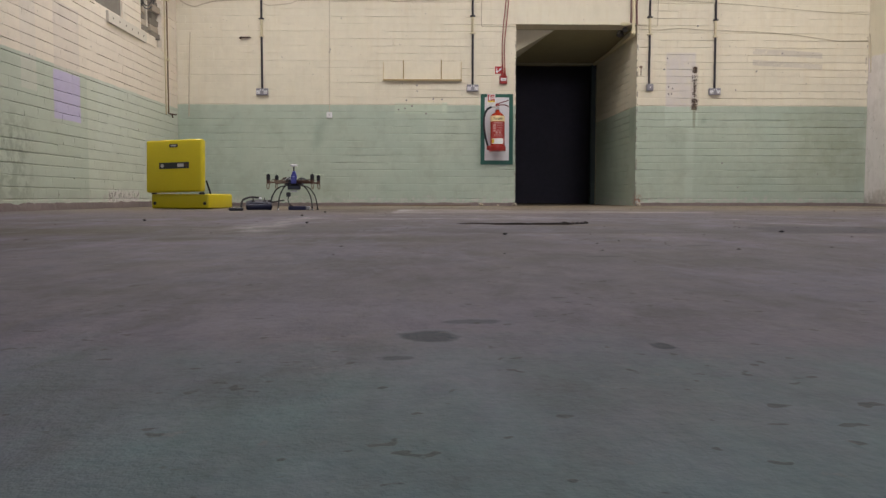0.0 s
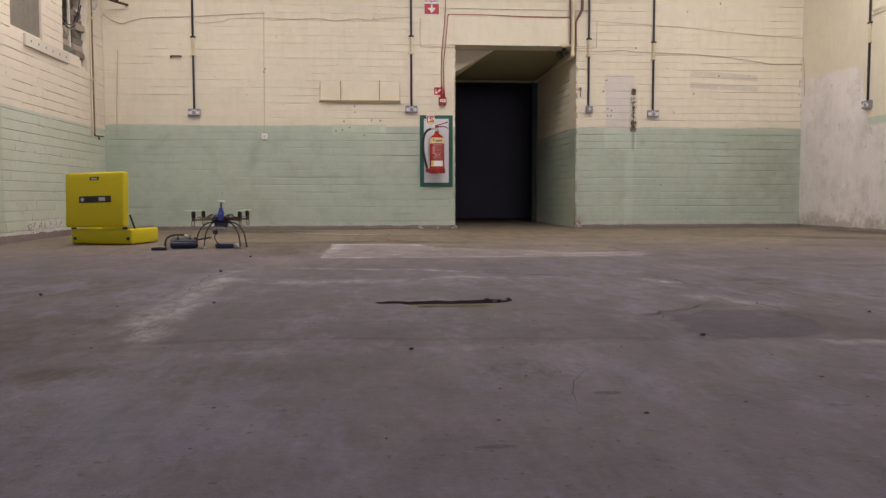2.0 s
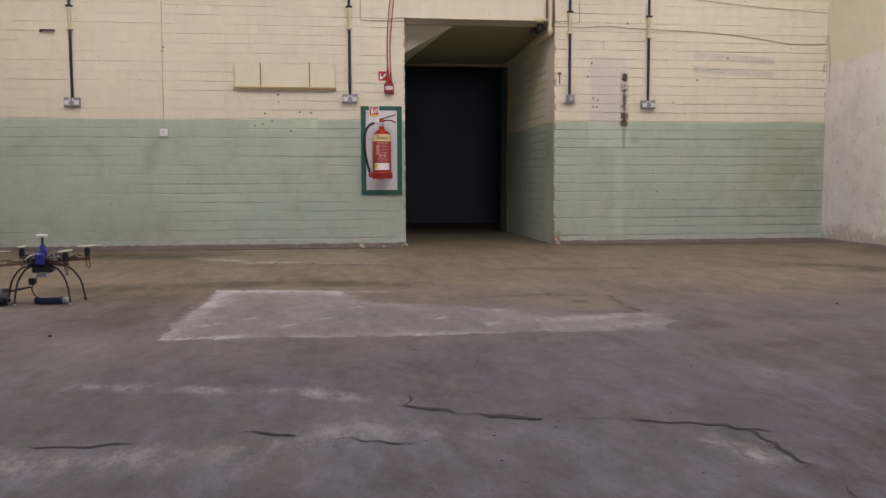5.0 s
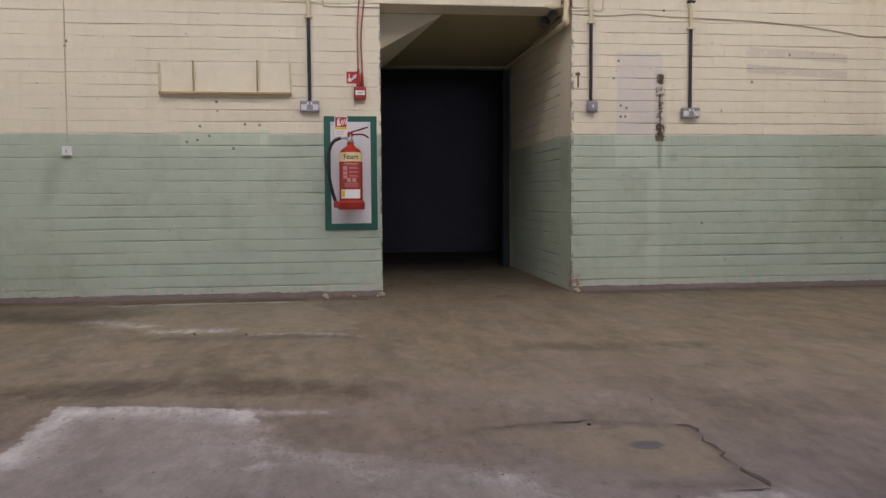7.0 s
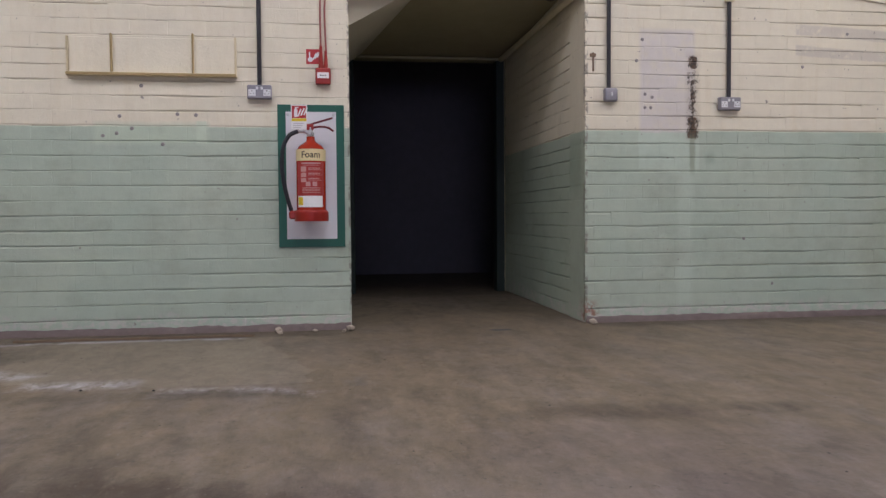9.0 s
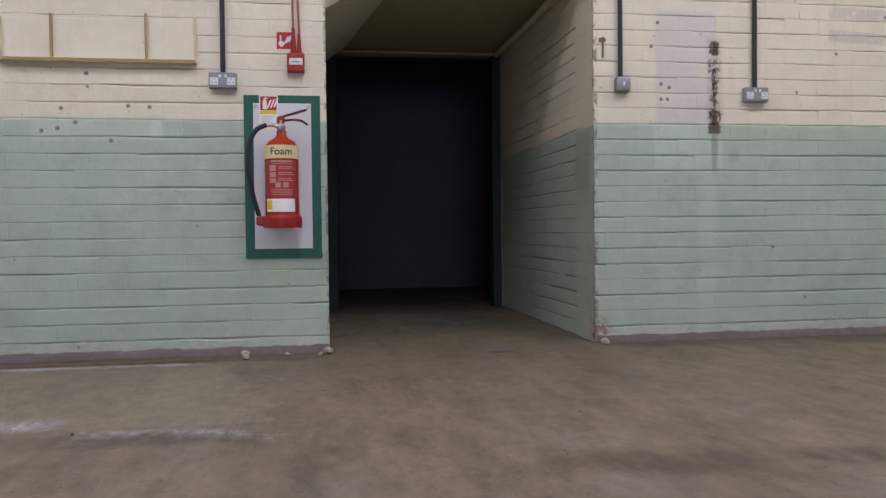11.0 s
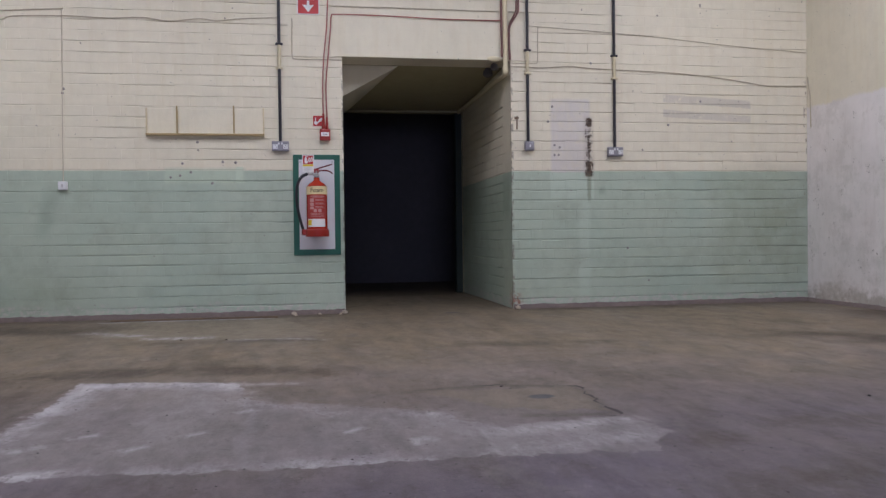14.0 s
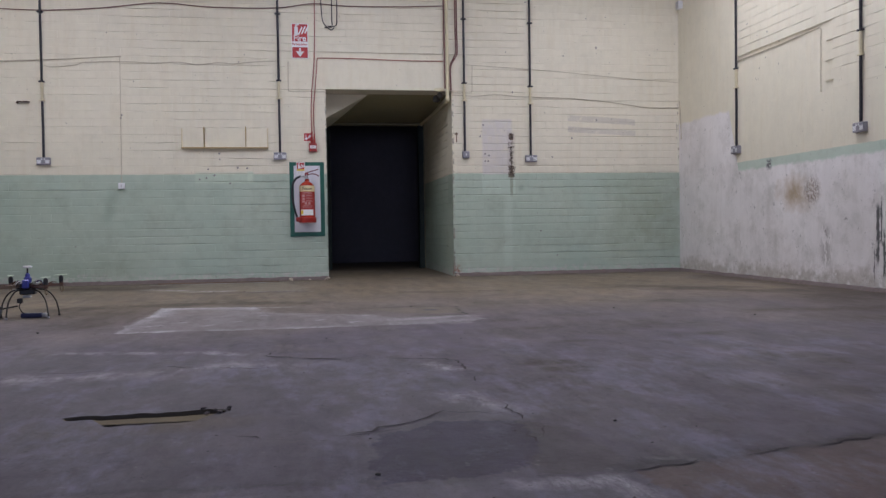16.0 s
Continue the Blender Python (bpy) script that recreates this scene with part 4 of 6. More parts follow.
def kerb(name, a, b, out, seed, parent, h=0.036):
    """A rough concrete fillet along the foot of a wall, from a to b, standing out to one side."""
    a, b, out = Vector(a), Vector(b), Vector(out)
    m = max(2, int((b - a).length / 0.02))
    bm = bmesh.new()
    last = None
    for k in range(m + 1):
        p = a.lerp(b, k / m)
        n1 = 0.5 * noise.noise(Vector((k * 0.11, seed, 0))) + 0.5 * noise.noise(Vector((k * 0.45, seed, 3)))
        n2 = 0.5 * noise.noise(Vector((k * 0.09, seed, 9))) + 0.5 * noise.noise(Vector((k * 0.5, seed, 6)))
        hh, d = h * (1 + 0.45 * n1), 0.018 + 0.018 * n2
        ring = [bm.verts.new(q) for q in (p + out * (d + 0.012), p + out * d + Vector((0, 0, hh * 0.75)), p + out * d * 0.55 + Vector((0, 0, hh)), p + Vector((0, 0, hh + 0.004)))]
        if last:
            for i in range(3):
                bm.faces.new((last[i], ring[i], ring[i + 1], last[i + 1]))
        last = ring
    bmesh.ops.recalc_face_normals(bm, faces=bm.faces)
    part(name, bm, KERB, parent, "", True)


kerb("kerb", (X0, Y1, 0), (OPEN_L - 0.005, Y1, 0), (0, -1, 0), 1, back)
kerb("kerb", (OPEN_X + 0.005, Y1, 0), (X1, Y1, 0), (0, -1, 0), 2, back)

# left wall, with two blocked windows high up
WINS = [(7.40, 8.12, 1.955, 2.64), (8.68, 9.42, 1.955, 2.64)]
NOTCH = (9.22, 9.42, 1.865, 1.955)  # broken out below the second window
LT = 0.36
WL, WH = WINS[0][2:]
cells = [(X0 - LT, X0 - SKIN, Y0, Y1 + TH, 0, NOTCH[2]), (X0 - LT, X0 - SKIN, Y0, NOTCH[0], NOTCH[2], WL), (X0 - LT, X0 - SKIN, NOTCH[1], Y1 + TH, NOTCH[2], WL), (X0 - LT, X0 - SKIN, Y0, Y1 + TH, WH, H), (X0 - LT, X0 - SKIN, Y0, 7.40, WL, WH), (X0 - LT, X0 - SKIN, 8.12, 8.68, WL, WH), (X0 - LT, X0 - SKIN, NOTCH[1], Y1 + TH, WL, WH)]
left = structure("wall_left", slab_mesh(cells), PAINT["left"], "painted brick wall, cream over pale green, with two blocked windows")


def keep_left(a, b, v0, v1):
    out = [(a, b, v0, v1)]
    for w0, w1, z0, z1 in WINS + [NOTCH]:
        nxt = []
        for c in out:
            if c[3] <= z0 + 0.02 or c[2] >= z1 - 0.02 or c[1] <= w0 or c[0] >= w1:
                nxt.append(c)
            else:
                if c[0] < w0:
                    nxt.append((c[0], w0, c[2], c[3]))
                if c[1] > w1:
                    nxt.append((w1, c[1], c[2], c[3]))
        out = nxt
    return [c for c in out if c[1] - c[0] > 0.02]


kerb("kerb", (X0, Y0, 0), (X0, Y1, 0), (1, 0, 0), 3, left, 0.055)

# right wall: plaster over the lower part and in a stepped panel, brick showing above
right = structure("wall_right", slab_mesh([(X1 + SKIN, X1 + LT, Y0, Y1 + TH, 0, H)]), PAINT["right"], "plastered wall, cream paint above bare grey peeling plaster")
bm = bmesh.new()
outline = [(Y1, 0), (Y0, 0), (Y0, 1.83), (7.03, 1.83), (7.03, 2.42), (8.53, 2.42), (8.53, H), (Y1, H)]
f = [bm.verts.new((X1 - 0.004, y, z)) for y, z in outline]
bk = [bm.verts.new((X1 + SKIN, y, z)) for y, z in outline]
bm.faces.new(f)
for k in range(len(f)):
    n2 = (k + 1) % len(f)
    bm.faces.new((f[k], bk[k], bk[n2], f[n2]))
bmesh.ops.recalc_face_normals(bm, faces=bm.faces)
part("plaster", bm, PAINT["right"], right, "flaking plaster skin")
kerb("kerb", (X1 - 0.004, Y0, 0), (X1 - 0.004, Y1, 0), (-1, 0, 0), 4, right, 0.03)

# the rest of the hall: behind the camera and above
# Unseen doorway, added so the daylight lamp has an opening
DW0, DW1, DH = -2.5, 1.7, 3.1
structure("wall_front", slab_mesh([(X0 - LT, DW0, Y0 - 0.3, Y0, 0, H), (DW1, X1 + LT, Y0 - 0.3, Y0, 0, H), (DW0, DW1, Y0 - 0.3, Y0, DH, H)]), CEILING, "unseen plain cream wall with a wide doorway added for daylight")
structure("ceiling", slab_mesh([(X0 - LT, X1 + LT, Y0 - 0.3, Y1 + TH, H, H + 0.2)]), CEILING, "plain off-white ceiling slab", "ceiling")

# passage behind the doorway, with a dark room at its end
PE = 12.4
structure("wall_passage_right", slab_mesh([(OPEN_X + SKIN, OPEN_X + 0.3, Y1 + TH, PE, 0, 2.4)]), PAINT["back"], "painted brick side wall of a dim passage")
structure("wall_passage_left", slab_mesh([(-0.45, -0.15, Y1 + TH, PE, 0, 2.4)]), PAINT["back"], "painted side wall of a dim passage")
# Ceiling dimmed through its colour
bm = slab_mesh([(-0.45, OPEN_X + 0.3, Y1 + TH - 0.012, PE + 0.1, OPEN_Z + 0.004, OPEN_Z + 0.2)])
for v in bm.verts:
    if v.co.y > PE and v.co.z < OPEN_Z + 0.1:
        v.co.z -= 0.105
structure("ceiling_passage", bm, SHADED_SOFFIT, "low passage ceiling with its shade put into the colour", "ceiling")
# Sloping underside, its lit look given by the pale colour
bm = bmesh.new()
q = [(0.52, Y1 + 0.36, OPEN_Z + 0.002), (0.16, PE, OPEN_Z - 0.10), (-0.15, PE, 1.98), (-0.15, Y1 + 0.36, 1.92)]
f = [bm.verts.new(p) for p in q]
bm.faces.new(f)
g2 = bm.verts.new((-0.15, Y1 + 0.36, OPEN_Z + 0.002)), bm.verts.new((-0.15, PE, OPEN_Z + 0.002))
bm.faces.new((f[0], f[3], g2[0])), bm.faces.new((f[1], g2[1], f[2]))
bmesh.ops.recalc_face_normals(bm, faces=bm.faces)
structure("stair_soffit", bm, LIT_SOFFIT, "sloping underside of a stair in the passage, its light put into a pale colour", "ceiling")
# End wall takes the shaded colour too, so it sinks into the dark
structure("wall_passage_end", slab_mesh([(-0.45, 0.0, PE, PE + 0.12, 0, 2.4), (1.49, OPEN_X + 0.3, PE, PE + 0.12, 0, 2.4), (0.0, 1.49, PE, PE + 0.12, 2.18, 2.4)]), SHADED_SOFFIT, "end of the passage with a doorway to a dark room")
df = thing("door_frame", "dark green door frame with a pale worn head", "door frame", kind="structure")
part("jamb", box(0.0, 0.10, PE - 0.05, PE + 0.1, 0, 2.165, 0.004), DARK_GREEN, df)
part("jamb", box(1.43, 1.505, PE - 0.05, PE + 0.1, 0, 2.165, 0.004), DARK_GREEN, df)
# Head dimmed with the shaded soffit colour
part("head", box(-0.02, 1.505, PE - 0.05, PE + 0.1, 2.166, 2.19, 0.004), SHADED_SOFFIT, df, "pale worn head")
structure("dark_room", slab_mesh([(-2.5, -2.3, PE + 0.12, 14.9, 0, 2.6), (3.6, 3.8, PE + 0.12, 14.9, 0, 2.6), (-2.5, 3.8, 14.9, 15.1, 0, 2.6), (-2.5, 3.8, PE + 0.1, 15.1, 2.6, 2.8), (-2.5, -0.45, PE, PE + 0.12, 0, 2.6), (OPEN_X + 0.3, 3.8, PE, PE + 0.12, 0, 2.6), (-0.45, OPEN_X + 0.3, PE, PE + 0.12, 2.4, 2.6)]), DARK_ROOM, "unlit dark room beyond the passage", "room")

# fluorescent battens out of sight overhead
for k, (tx, ty) in enumerate(TUBES):
    bt = thing("fluorescent_batten", "white fluorescent batten fixed to the ceiling", "ceiling light", pose(tx, ty, H), "ceiling battens")
    part("body", box(-0.76, 0.76, -0.05, 0.05, -0.07, -0.001, 0.008), WHITE_PLASTIC, bt)
    for s in (-0.03, 0.03):
        part("tube", rod(bmesh.new(), (-0.74, s, -0.10), (0.74, s, -0.10), 0.014), TUBE, bt, "glass tube")

# ---- left wall: blocked windows, plank, pipe ----
fill = random.Random(12)
for k, (w0, w1, z0, z1) in enumerate(WINS):
    win = thing("window_%d" % (k + 1), "blocked-up window recess with grey blockwork and loose cable", "window", kind="structure")
    d = (0.022, 0.20)[k]
    part("blocking", box(X0 - LT + 0.02, X0 - d, w0 - 0.02, w1 + 0.02, z0 - 0.12, z1 + 0.02), BLOCKING, win, "rough grey-brown blockwork")
    tooth = bmesh.new()
    for c in range(9):
        z = z0 + c * 0.0735
        block(tooth, X0 - d, X0 - 0.005 - 0.012 * (c % 2), w0 - 0.004, w0 + 0.006 + 0.028 * fill.random(), z, z + 0.070, 0.006)
    part("reveal_edge", tooth, EDGE_YELLOW, win, "broken yellow-painted edge of the reveal")
    part("cable", sweep(bend([(X0 - 0.05, w0 + 0.02, z0 + 0.34), (X0 - 0.03, w0 + 0.25, z0 + 0.27), (X0 - 0.03, w0 + 0.5, z0 + 0.36), (X0 - 0.04, w1 - 0.04, z1 - 0.08)]), 0.007), BLACK_PIPE, win)
    part("cable", sweep(bend([(X0 - 0.06, w0 + 0.02, z0 + 0.42), (X0 - 0.04, w0 + 0.3, z0 + 0.31), (X0 - 0.04, w0 + 0.55, z0 + 0.45), (X0 - 0.05, w1 - 0.04, z1 - 0.02)]), 0.006), BLACK_PIPE, win)
part("strut", box(X0 - 0.10, X0 - 0.075, 9.10, 9.14, 1.99, 2.63, 0.004), WHITE_TIMBER, win, "pale upright batten")
for k in range(30):
    w0, w1, z0, z1 = WINS[1]
    y, z = fill.uniform(w0 + 0.08, w1 - 0.08), z0 + 0.004 + (k // 5) * 0.10 + fill.uniform(0, 0.02)
    bm = box(-0.07, 0.02, -0.07, 0.07, 0.0, 0.085, 0.010, pose(0, 0, 0, fill.uniform(-14, 14), fill.uniform(-12, 12), fill.uniform(-15, 15)))
    for v in bm.verts:
        v.co += Vector((fill.uniform(-1, 1), fill.uniform(-1, 1), fill.uniform(-1, 1))) * 0.010
    part("rubble_block", bm, (BLOCKING, RUBBLE, BLOCKING, DARK_GREY, DARK_GREY)[k % 5], win, m=pose(X0 - 0.19 + fill.uniform(0, 0.05), y, z))
for k in range(7):
    bm = box(-0.10, 0.07, -0.135, 0.135, 0.0, 0.072, 0.008, pose(0, 0, 0, fill.uniform(-3, 3), 0, fill.uniform(-6, 6)))
    for v in bm.verts:
        v.co += Vector((fill.uniform(-1, 1), fill.uniform(-1, 1), fill.uniform(-1, 1))) * 0.006
    part("fill_block", bm, (BLOCKING, RUBBLE, BLOCKING)[k % 3], win, m=pose(X0 - 0.10 + fill.uniform(-0.03, 0.02), 9.285 + fill.uniform(-0.02, 0.01), 1.956 + 0.074 * k))
for k in range(4):
    b = tagged(new("loose_brick", mesh_of("loose_brick", box(-0.05, 0.05, -0.10, 0.10, 0.0, 0.065, 0.006), RUBBLE if k % 2 else BLOCKING)), "loose brick lying in the blocked window recess", "brick", "loose bricks")
    b.matrix_world = pose(X0 - 0.075, 8.86 - 0.03 * (k % 3), 1.957 + 0.0655 * k, 0, 0, 7 * k - 9)

plank = thing("plank", "white painted plank with screw holes fixed to the wall", "plank")
part("board", box(X0, X0 + 0.028, 7.66, 8.78, 1.812, 1.922, 0.003), WHITE_TIMBER, plank)
for k in range(6):
    # Screw holes are flat dark discs; the colour gives their shade
    part("hole", lathe(bmesh.new(), [(0.011, 0), (0.009, 0.002)], 10, pose(X0 + 0.028, 7.78 + k * 0.18, 1.868, 0, 90, 0)), HOLE, plank)

pipe = thing("wall_pipe", "cream painted steel pipe ending in a dark bracket", "pipe")
part("tube", sweep([(X0 + 0.03, 9.52, 1.13), (X0 + 0.03, 9.52, 2.65), (X0 + 0.03, 9.52, H)], 0.009, 10), plain("stained_pipe", (0.20, 0.145, 0.085), 0.6, 0, 0.3, 25), pipe)
part("side_tube", sweep([(X0 + 0.012, 9.485, 1.10), (X0 + 0.012, 9.485, 2.62)], 0.008, 8), CREAM_PIPE, pipe, "thin cream tube beside it")
part("elbow", sweep(bend([(X0 + 0.03, 9.52, 1.15), (X0 + 0.03, 9.53, 1.115), (X0 + 0.06, 9.62, 1.11), (X0 + 0.07, 9.69, 1.115)]), 0.009, 8), RUST, pipe, "rusty elbow stub")
part("stub", sweep([(X0 + 0.04, 9.61, 1.11), (X0 + 0.05, 9.62, 1.07)], 0.009, 8), RUST, pipe)
for z in (1.75, 2.45):
    part("clip", box(X0, X0 + 0.048, 9.495, 9.545, z - 0.012, z + 0.012, 0.003), CREAM_PIPE, pipe)
ins = thing("cable_bracket", "rusty iron bracket with insulators and cable stubs in the corner", "bracket")
part("arm", sweep([(X0, 9.48, 2.70), (X0 + 0.08, 9.58, 2.72), (X0 + 0.20, 9.80, 2.71), (X0 + 0.30, Y1, 2.71)], 0.014, 8), RUST, ins)
for k, (dx, dy) in enumerate(((0.07, 9.57), (0.14, 9.70), (0.22, 9.84))):
    part("insulator", lathe(bmesh.new(), [(0.012, 0), (0.026, 0.012), (0.02, 0.03), (0.026, 0.045), (0.012, 0.06)], 12, pose(X0 + dx, dy, 2.70)), BLACK_PLASTIC, ins)
part("sleeve", sweep(bend([(X0 + 0.05, 9.54, 2.72), (X0 + 0.07, 9.56, 2.63), (X0 + 0.05, 9.53, 2.55)]), 0.02, 8), GREY_PLASTIC, ins)


# ---- sockets and conduits ----
def at_wall(side, u, z):
    """A pose whose x runs along the wall to the right, -y out of it and z up."""
    return pose(u, Y1, z) if side == "back" else pose(X1 - 0.004, u, z, 0, 0, -90)


def conduit(side, u, z0, joint, top, clip=True):
    c = thing("conduit", "black enamel conduit with a cream painted coupling, fixed to the wall", "conduit", at_wall(side, u, 0), "wall conduits")
    part("tube", rod(bmesh.new(), (0, -0.016, z0), (0, -0.016, joint), 0.0135), BLACK_PIPE, c)
    part("coupling", rod(bmesh.new(), (0, -0.016, joint), (0, -0.016, joint + 0.2), 0.0155), CREAM_PIPE, c, "cream painted coupling")
    part("tube", rod(bmesh.new(), (0, -0.016, joint + 0.2), (0, -0.016, top), 0.0135), BLACK_PIPE, c)
    for z in (joint + 0.21, joint - 0.004):
        part("clip", box(-0.032, 0.032, -0.034, 0.0, z - 0.009, z + 0.009, 0.004), BLACK_PIPE if z > joint else CREAM_PIPE, c)
    if joint + 1.1 < top:
        part("clip", box(-0.032, 0.032, -0.034, 0.0, joint + 0.99, joint + 1.01, 0.004), BLACK_PIPE, c)


def double_socket(side, u, z):
    s = thing("double_socket", "grey metal double power socket on the painted wall", "socket", at_wall(side, u, z), "power sockets")
    part("back_box", box(-0.074, 0.074, -0.042, 0.0, -0.043, 0.043, 0.006, None, 2), GREY_STEEL, s)
    part("plate", box(-0.071, 0.071, -0.047, -0.0425, -0.040, 0.040, 0.003), GREY_STEEL, s)
    for k in (-0.045, 0.045):
        p = part("socket_face", box(k - 0.022, k + 0.022, -0.0485, -0.0471, -0.026, 0.014, 0.0006), WHITE_PLASTIC, s, "white socket face")
        for hx, hz, w, h in ((0, 0.005, 0.004, 0.008), (-0.011, -0.013, 0.007, 0.004), (0.011, -0.013, 0.007, 0.004)):
            # Pin holes are thin dark plates, their inner shade given by colour
            part("pin_hole", box(k + hx - w / 2, k + hx + w / 2, -0.0492, -0.0486, hz - h / 2, hz + h / 2), HOLE, p)
        part("switch", box(k * 0.32 - 0.007, k * 0.32 + 0.007, -0.053, -0.0471, 0.012, 0.030, 0.001), WHITE_PLASTIC, s)
    for k in (-0.06, 0.06):
        part("screw", lathe(bmesh.new(), [(0.004, 0), (0.003, 0.0015)], 8, pose(k, -0.0471, 0.0, 90)), CHROME, s)


for side, u, z, joint in (("back", -3.225, 1.432, 2.13), ("back", -0.572, 1.490, 2.18), ("back", 2.525, 1.457, 2.15), ("right", 8.53, 1.430, 2.13), ("right", 6.43, 1.425, 2.06)):
    double_socket(side, u, z)
    conduit(side, u, z + 0.043, joint, H)
sw = thing("light_switch", "rounded grey metal single switch box on the wall", "switch", at_wall("back", 1.69, 1.505))
part("back_box", box(-0.044, 0.044, -0.052, 0.0, -0.045, 0.045, 0.014, None, 3), GREY_STEEL, sw, "", True)
part("rocker", box(-0.006, 0.006, -0.058, -0.0515, -0.012, 0.014, 0.002), WHITE_PLASTIC, sw, "white rocker")
conduit("back", 1.682, 1.55, 2.18, H)
bx = thing("junction_box", "small white plastic switch box with a thin painted wire", "switch", at_wall("back", -2.385, 1.145))
part("body", box(-0.036, 0.036, -0.035, 0.0, -0.036, 0.036, 0.004), WHITE_PLASTIC, bx)
part("rocker", box(-0.008, 0.008, -0.04, -0.0345, -0.014, 0.014, 0.002), GREY_PLASTIC, bx)
part("wire", sweep([(0, -0.004, 0.035), (0.004, -0.004, 0.6), (0.012, -0.004, 1.49)], 0.004, 6), PAINTED_CABLE, bx)


# ---- cables across the walls ----
def cable(pts, r, material, label, category="cable", smooth=True, n=8):
    ob = tagged(new("cable", mesh_of("cable", sweep(bend(pts) if smooth else pts, r, n), material, True)), label, category, "wall cables")
    return ob


def wall_line(pts, d):
    return [(min(max(x, X0 + 0.01), X1 - 0.01), Y1 - d, z) for x, z in pts]


cable(wall_line([(-4.28, 2.60), (-4.18, 2.53), (-4.06, 2.49), (-3.95, 2.52), (-3.79, 2.558), (-3.5, 2.575), (-3.2, 2.59), (-2.36, 2.645)], 0.006), 0.007, PAINTED_CABLE, "painted-over cable drooping along the cream wall")
cable(wall_line([(-3.20, 2.53), (-3.12, 2.51), (-2.86, 2.535), (-2.75, 2.57), (-2.30, 2.585), (-2.0, 2.575), (-1.72, 2.59), (-1.5, 2.565), (-1.25, 2.595), (-1.1, 2.58), (-0.9, 2.605), (-0.56, 2.625)], 0.006), 0.005, PAINTED_CABLE, "painted-over wavy cable on the cream wall")
cable(wall_line([(-4.28, 3.22), (-3.9, 3.17), (-3.25, 3.15), (-2.6, 3.19), (-1.93, 3.27), (-1.35, 3.24), (-0.6, 3.25), (-0.15, 3.315), (0.2, 3.298), (0.8, 3.305), (1.45, 3.335)], 0.012), 0.0055, BROWN_CABLE, "maroon cable slung across the top of the wall")
cable(wall_line([(-0.135, H), (-0.135, 3.2), (-0.15, 2.63), (-0.183, 2.28), (-0.196, 2.02), (-0.193, 1.70)], 0.010), 0.006, RED_CABLE, "red fire alarm cable running down to the call point")
cable(wall_line([(1.43, 2.657), (0.9, 2.655), (0.4, 2.667), (-0.05, 2.668), (-0.11, 2.65), (-0.12, 2.55), (-0.146, 2.28), (-0.168, 2.02), (-0.160, 1.70)], 0.010), 0.006, RED_CABLE, "red fire alarm cable turning down over the doorway")
cable(wall_line([(-0.02, 2.264), (-0.25, 2.264), (-0.43, 2.264), (-0.458, 2.285), (-0.46, 2.40), (-0.457, 2.62)], 0.006), 0.005, PAINTED_CABLE, "thin painted-over wire beside the doorway")
cable(wall_line([(1.435, H), (1.435, 3.2), (1.438, 2.7), (1.44, 2.32)], 0.02), 0.010, BROWN_CABLE, "maroon cable beside the white pipe", smooth=False)
for d in (0.0, 0.022):
    cable(wall_line([(1.60 - d, H), (1.597 - d, 3.2), (1.602 - d, 2.80), (1.585 - d, 2.72), (1.525 - d * 0.5, 2.62), (1.513 - d * 0.3, 2.52), (1.520 - d * 0.3, 2.30)], 0.012 + d * 0.4), 0.008, BROWN_CABLE, "maroon cable bending round beside the doorway")
cable(wall_line([(1.52, 2.245), (1.8, 2.235), (2.1, 2.255), (2.3, 2.24), (2.7, 2.228), (3.1, 2.215), (3.5, 2.185), (3.9, 2.135), (4.1, 2.11), (4.51, 2.115)], 0.006), 0.005, PAINTED_CABLE, "painted-over wire running to the corner")
cable(wall_line([(1.52, 2.272), (1.775, 2.274), (1.784, 2.30), (1.788, 2.61)], 0.005), 0.004, PAINTED_CABLE, "thin painted-over wire beside the conduit", smooth=False)
cable(wall_line([(1.70, 2.62), (2.4, 2.585), (3.02, 2.545), (3.7, 2.49), (4.51, 2.44)], 0.004), 0.004, PAINTED_CABLE, "thin painted-over wire high on the wall")
for k in range(3):
    x = (-0.06, 0.07, 0.13)[k]
    cable(wall_line([(x, H), (x, 3.5), (x + (0.015, 0.0, 0.0)[k], 3.14), ((0.0, 0.07, 0.11)[k], 3.05), ((0.06, 0.02, 0.02)[k], 3.005 + 0.02 * k), ((0.10, -0.02, 0.07)[k], 3.035)], 0.02 + 0.012 * k), 0.006, BLACK_PIPE, "loose cut cable end hanging on the wall")
cable(wall_line([(-4.15, 1.12), (-4.14, 1.6), (-4.115, 2.17)], 0.006), 0.007, PAINTED_CABLE, "painted-over wire stub near the corner", smooth=False)
cable([(X1 - 0.008, 8.52, 2.42), (X1 - 0.008, 7.7, 2.42), (X1 - 0.008, 7.03, 2.435)], 0.006, PAINTED_CABLE, "painted-over wire along the plaster's edge", smooth=False)
cable([(X1 - 0.008, 9.98, 2.20), (X1 - 0.008, 9.94, 1.99), (X1 - 0.008, 9.93, 1.70)], 0.006, PAINTED_CABLE, "short painted wire in the corner", smooth=False)

wp = thing("water_pipe", "cream painted steel pipe turning into the passage", "pipe")
part("riser", sweep([(1.470, Y1 - 0.026, 2.20), (1.470, Y1 - 0.026, H)], 0.021, 12), CREAM_PIPE, wp)
part("elbow", sweep(bend([(1.470, Y1 - 0.026, 2.22), (1.470, Y1 - 0.022, 2.185), (1.475, Y1 + 0.03, 2.17)]), 0.027, 12), CREAM_PIPE, wp, "pipe elbow")
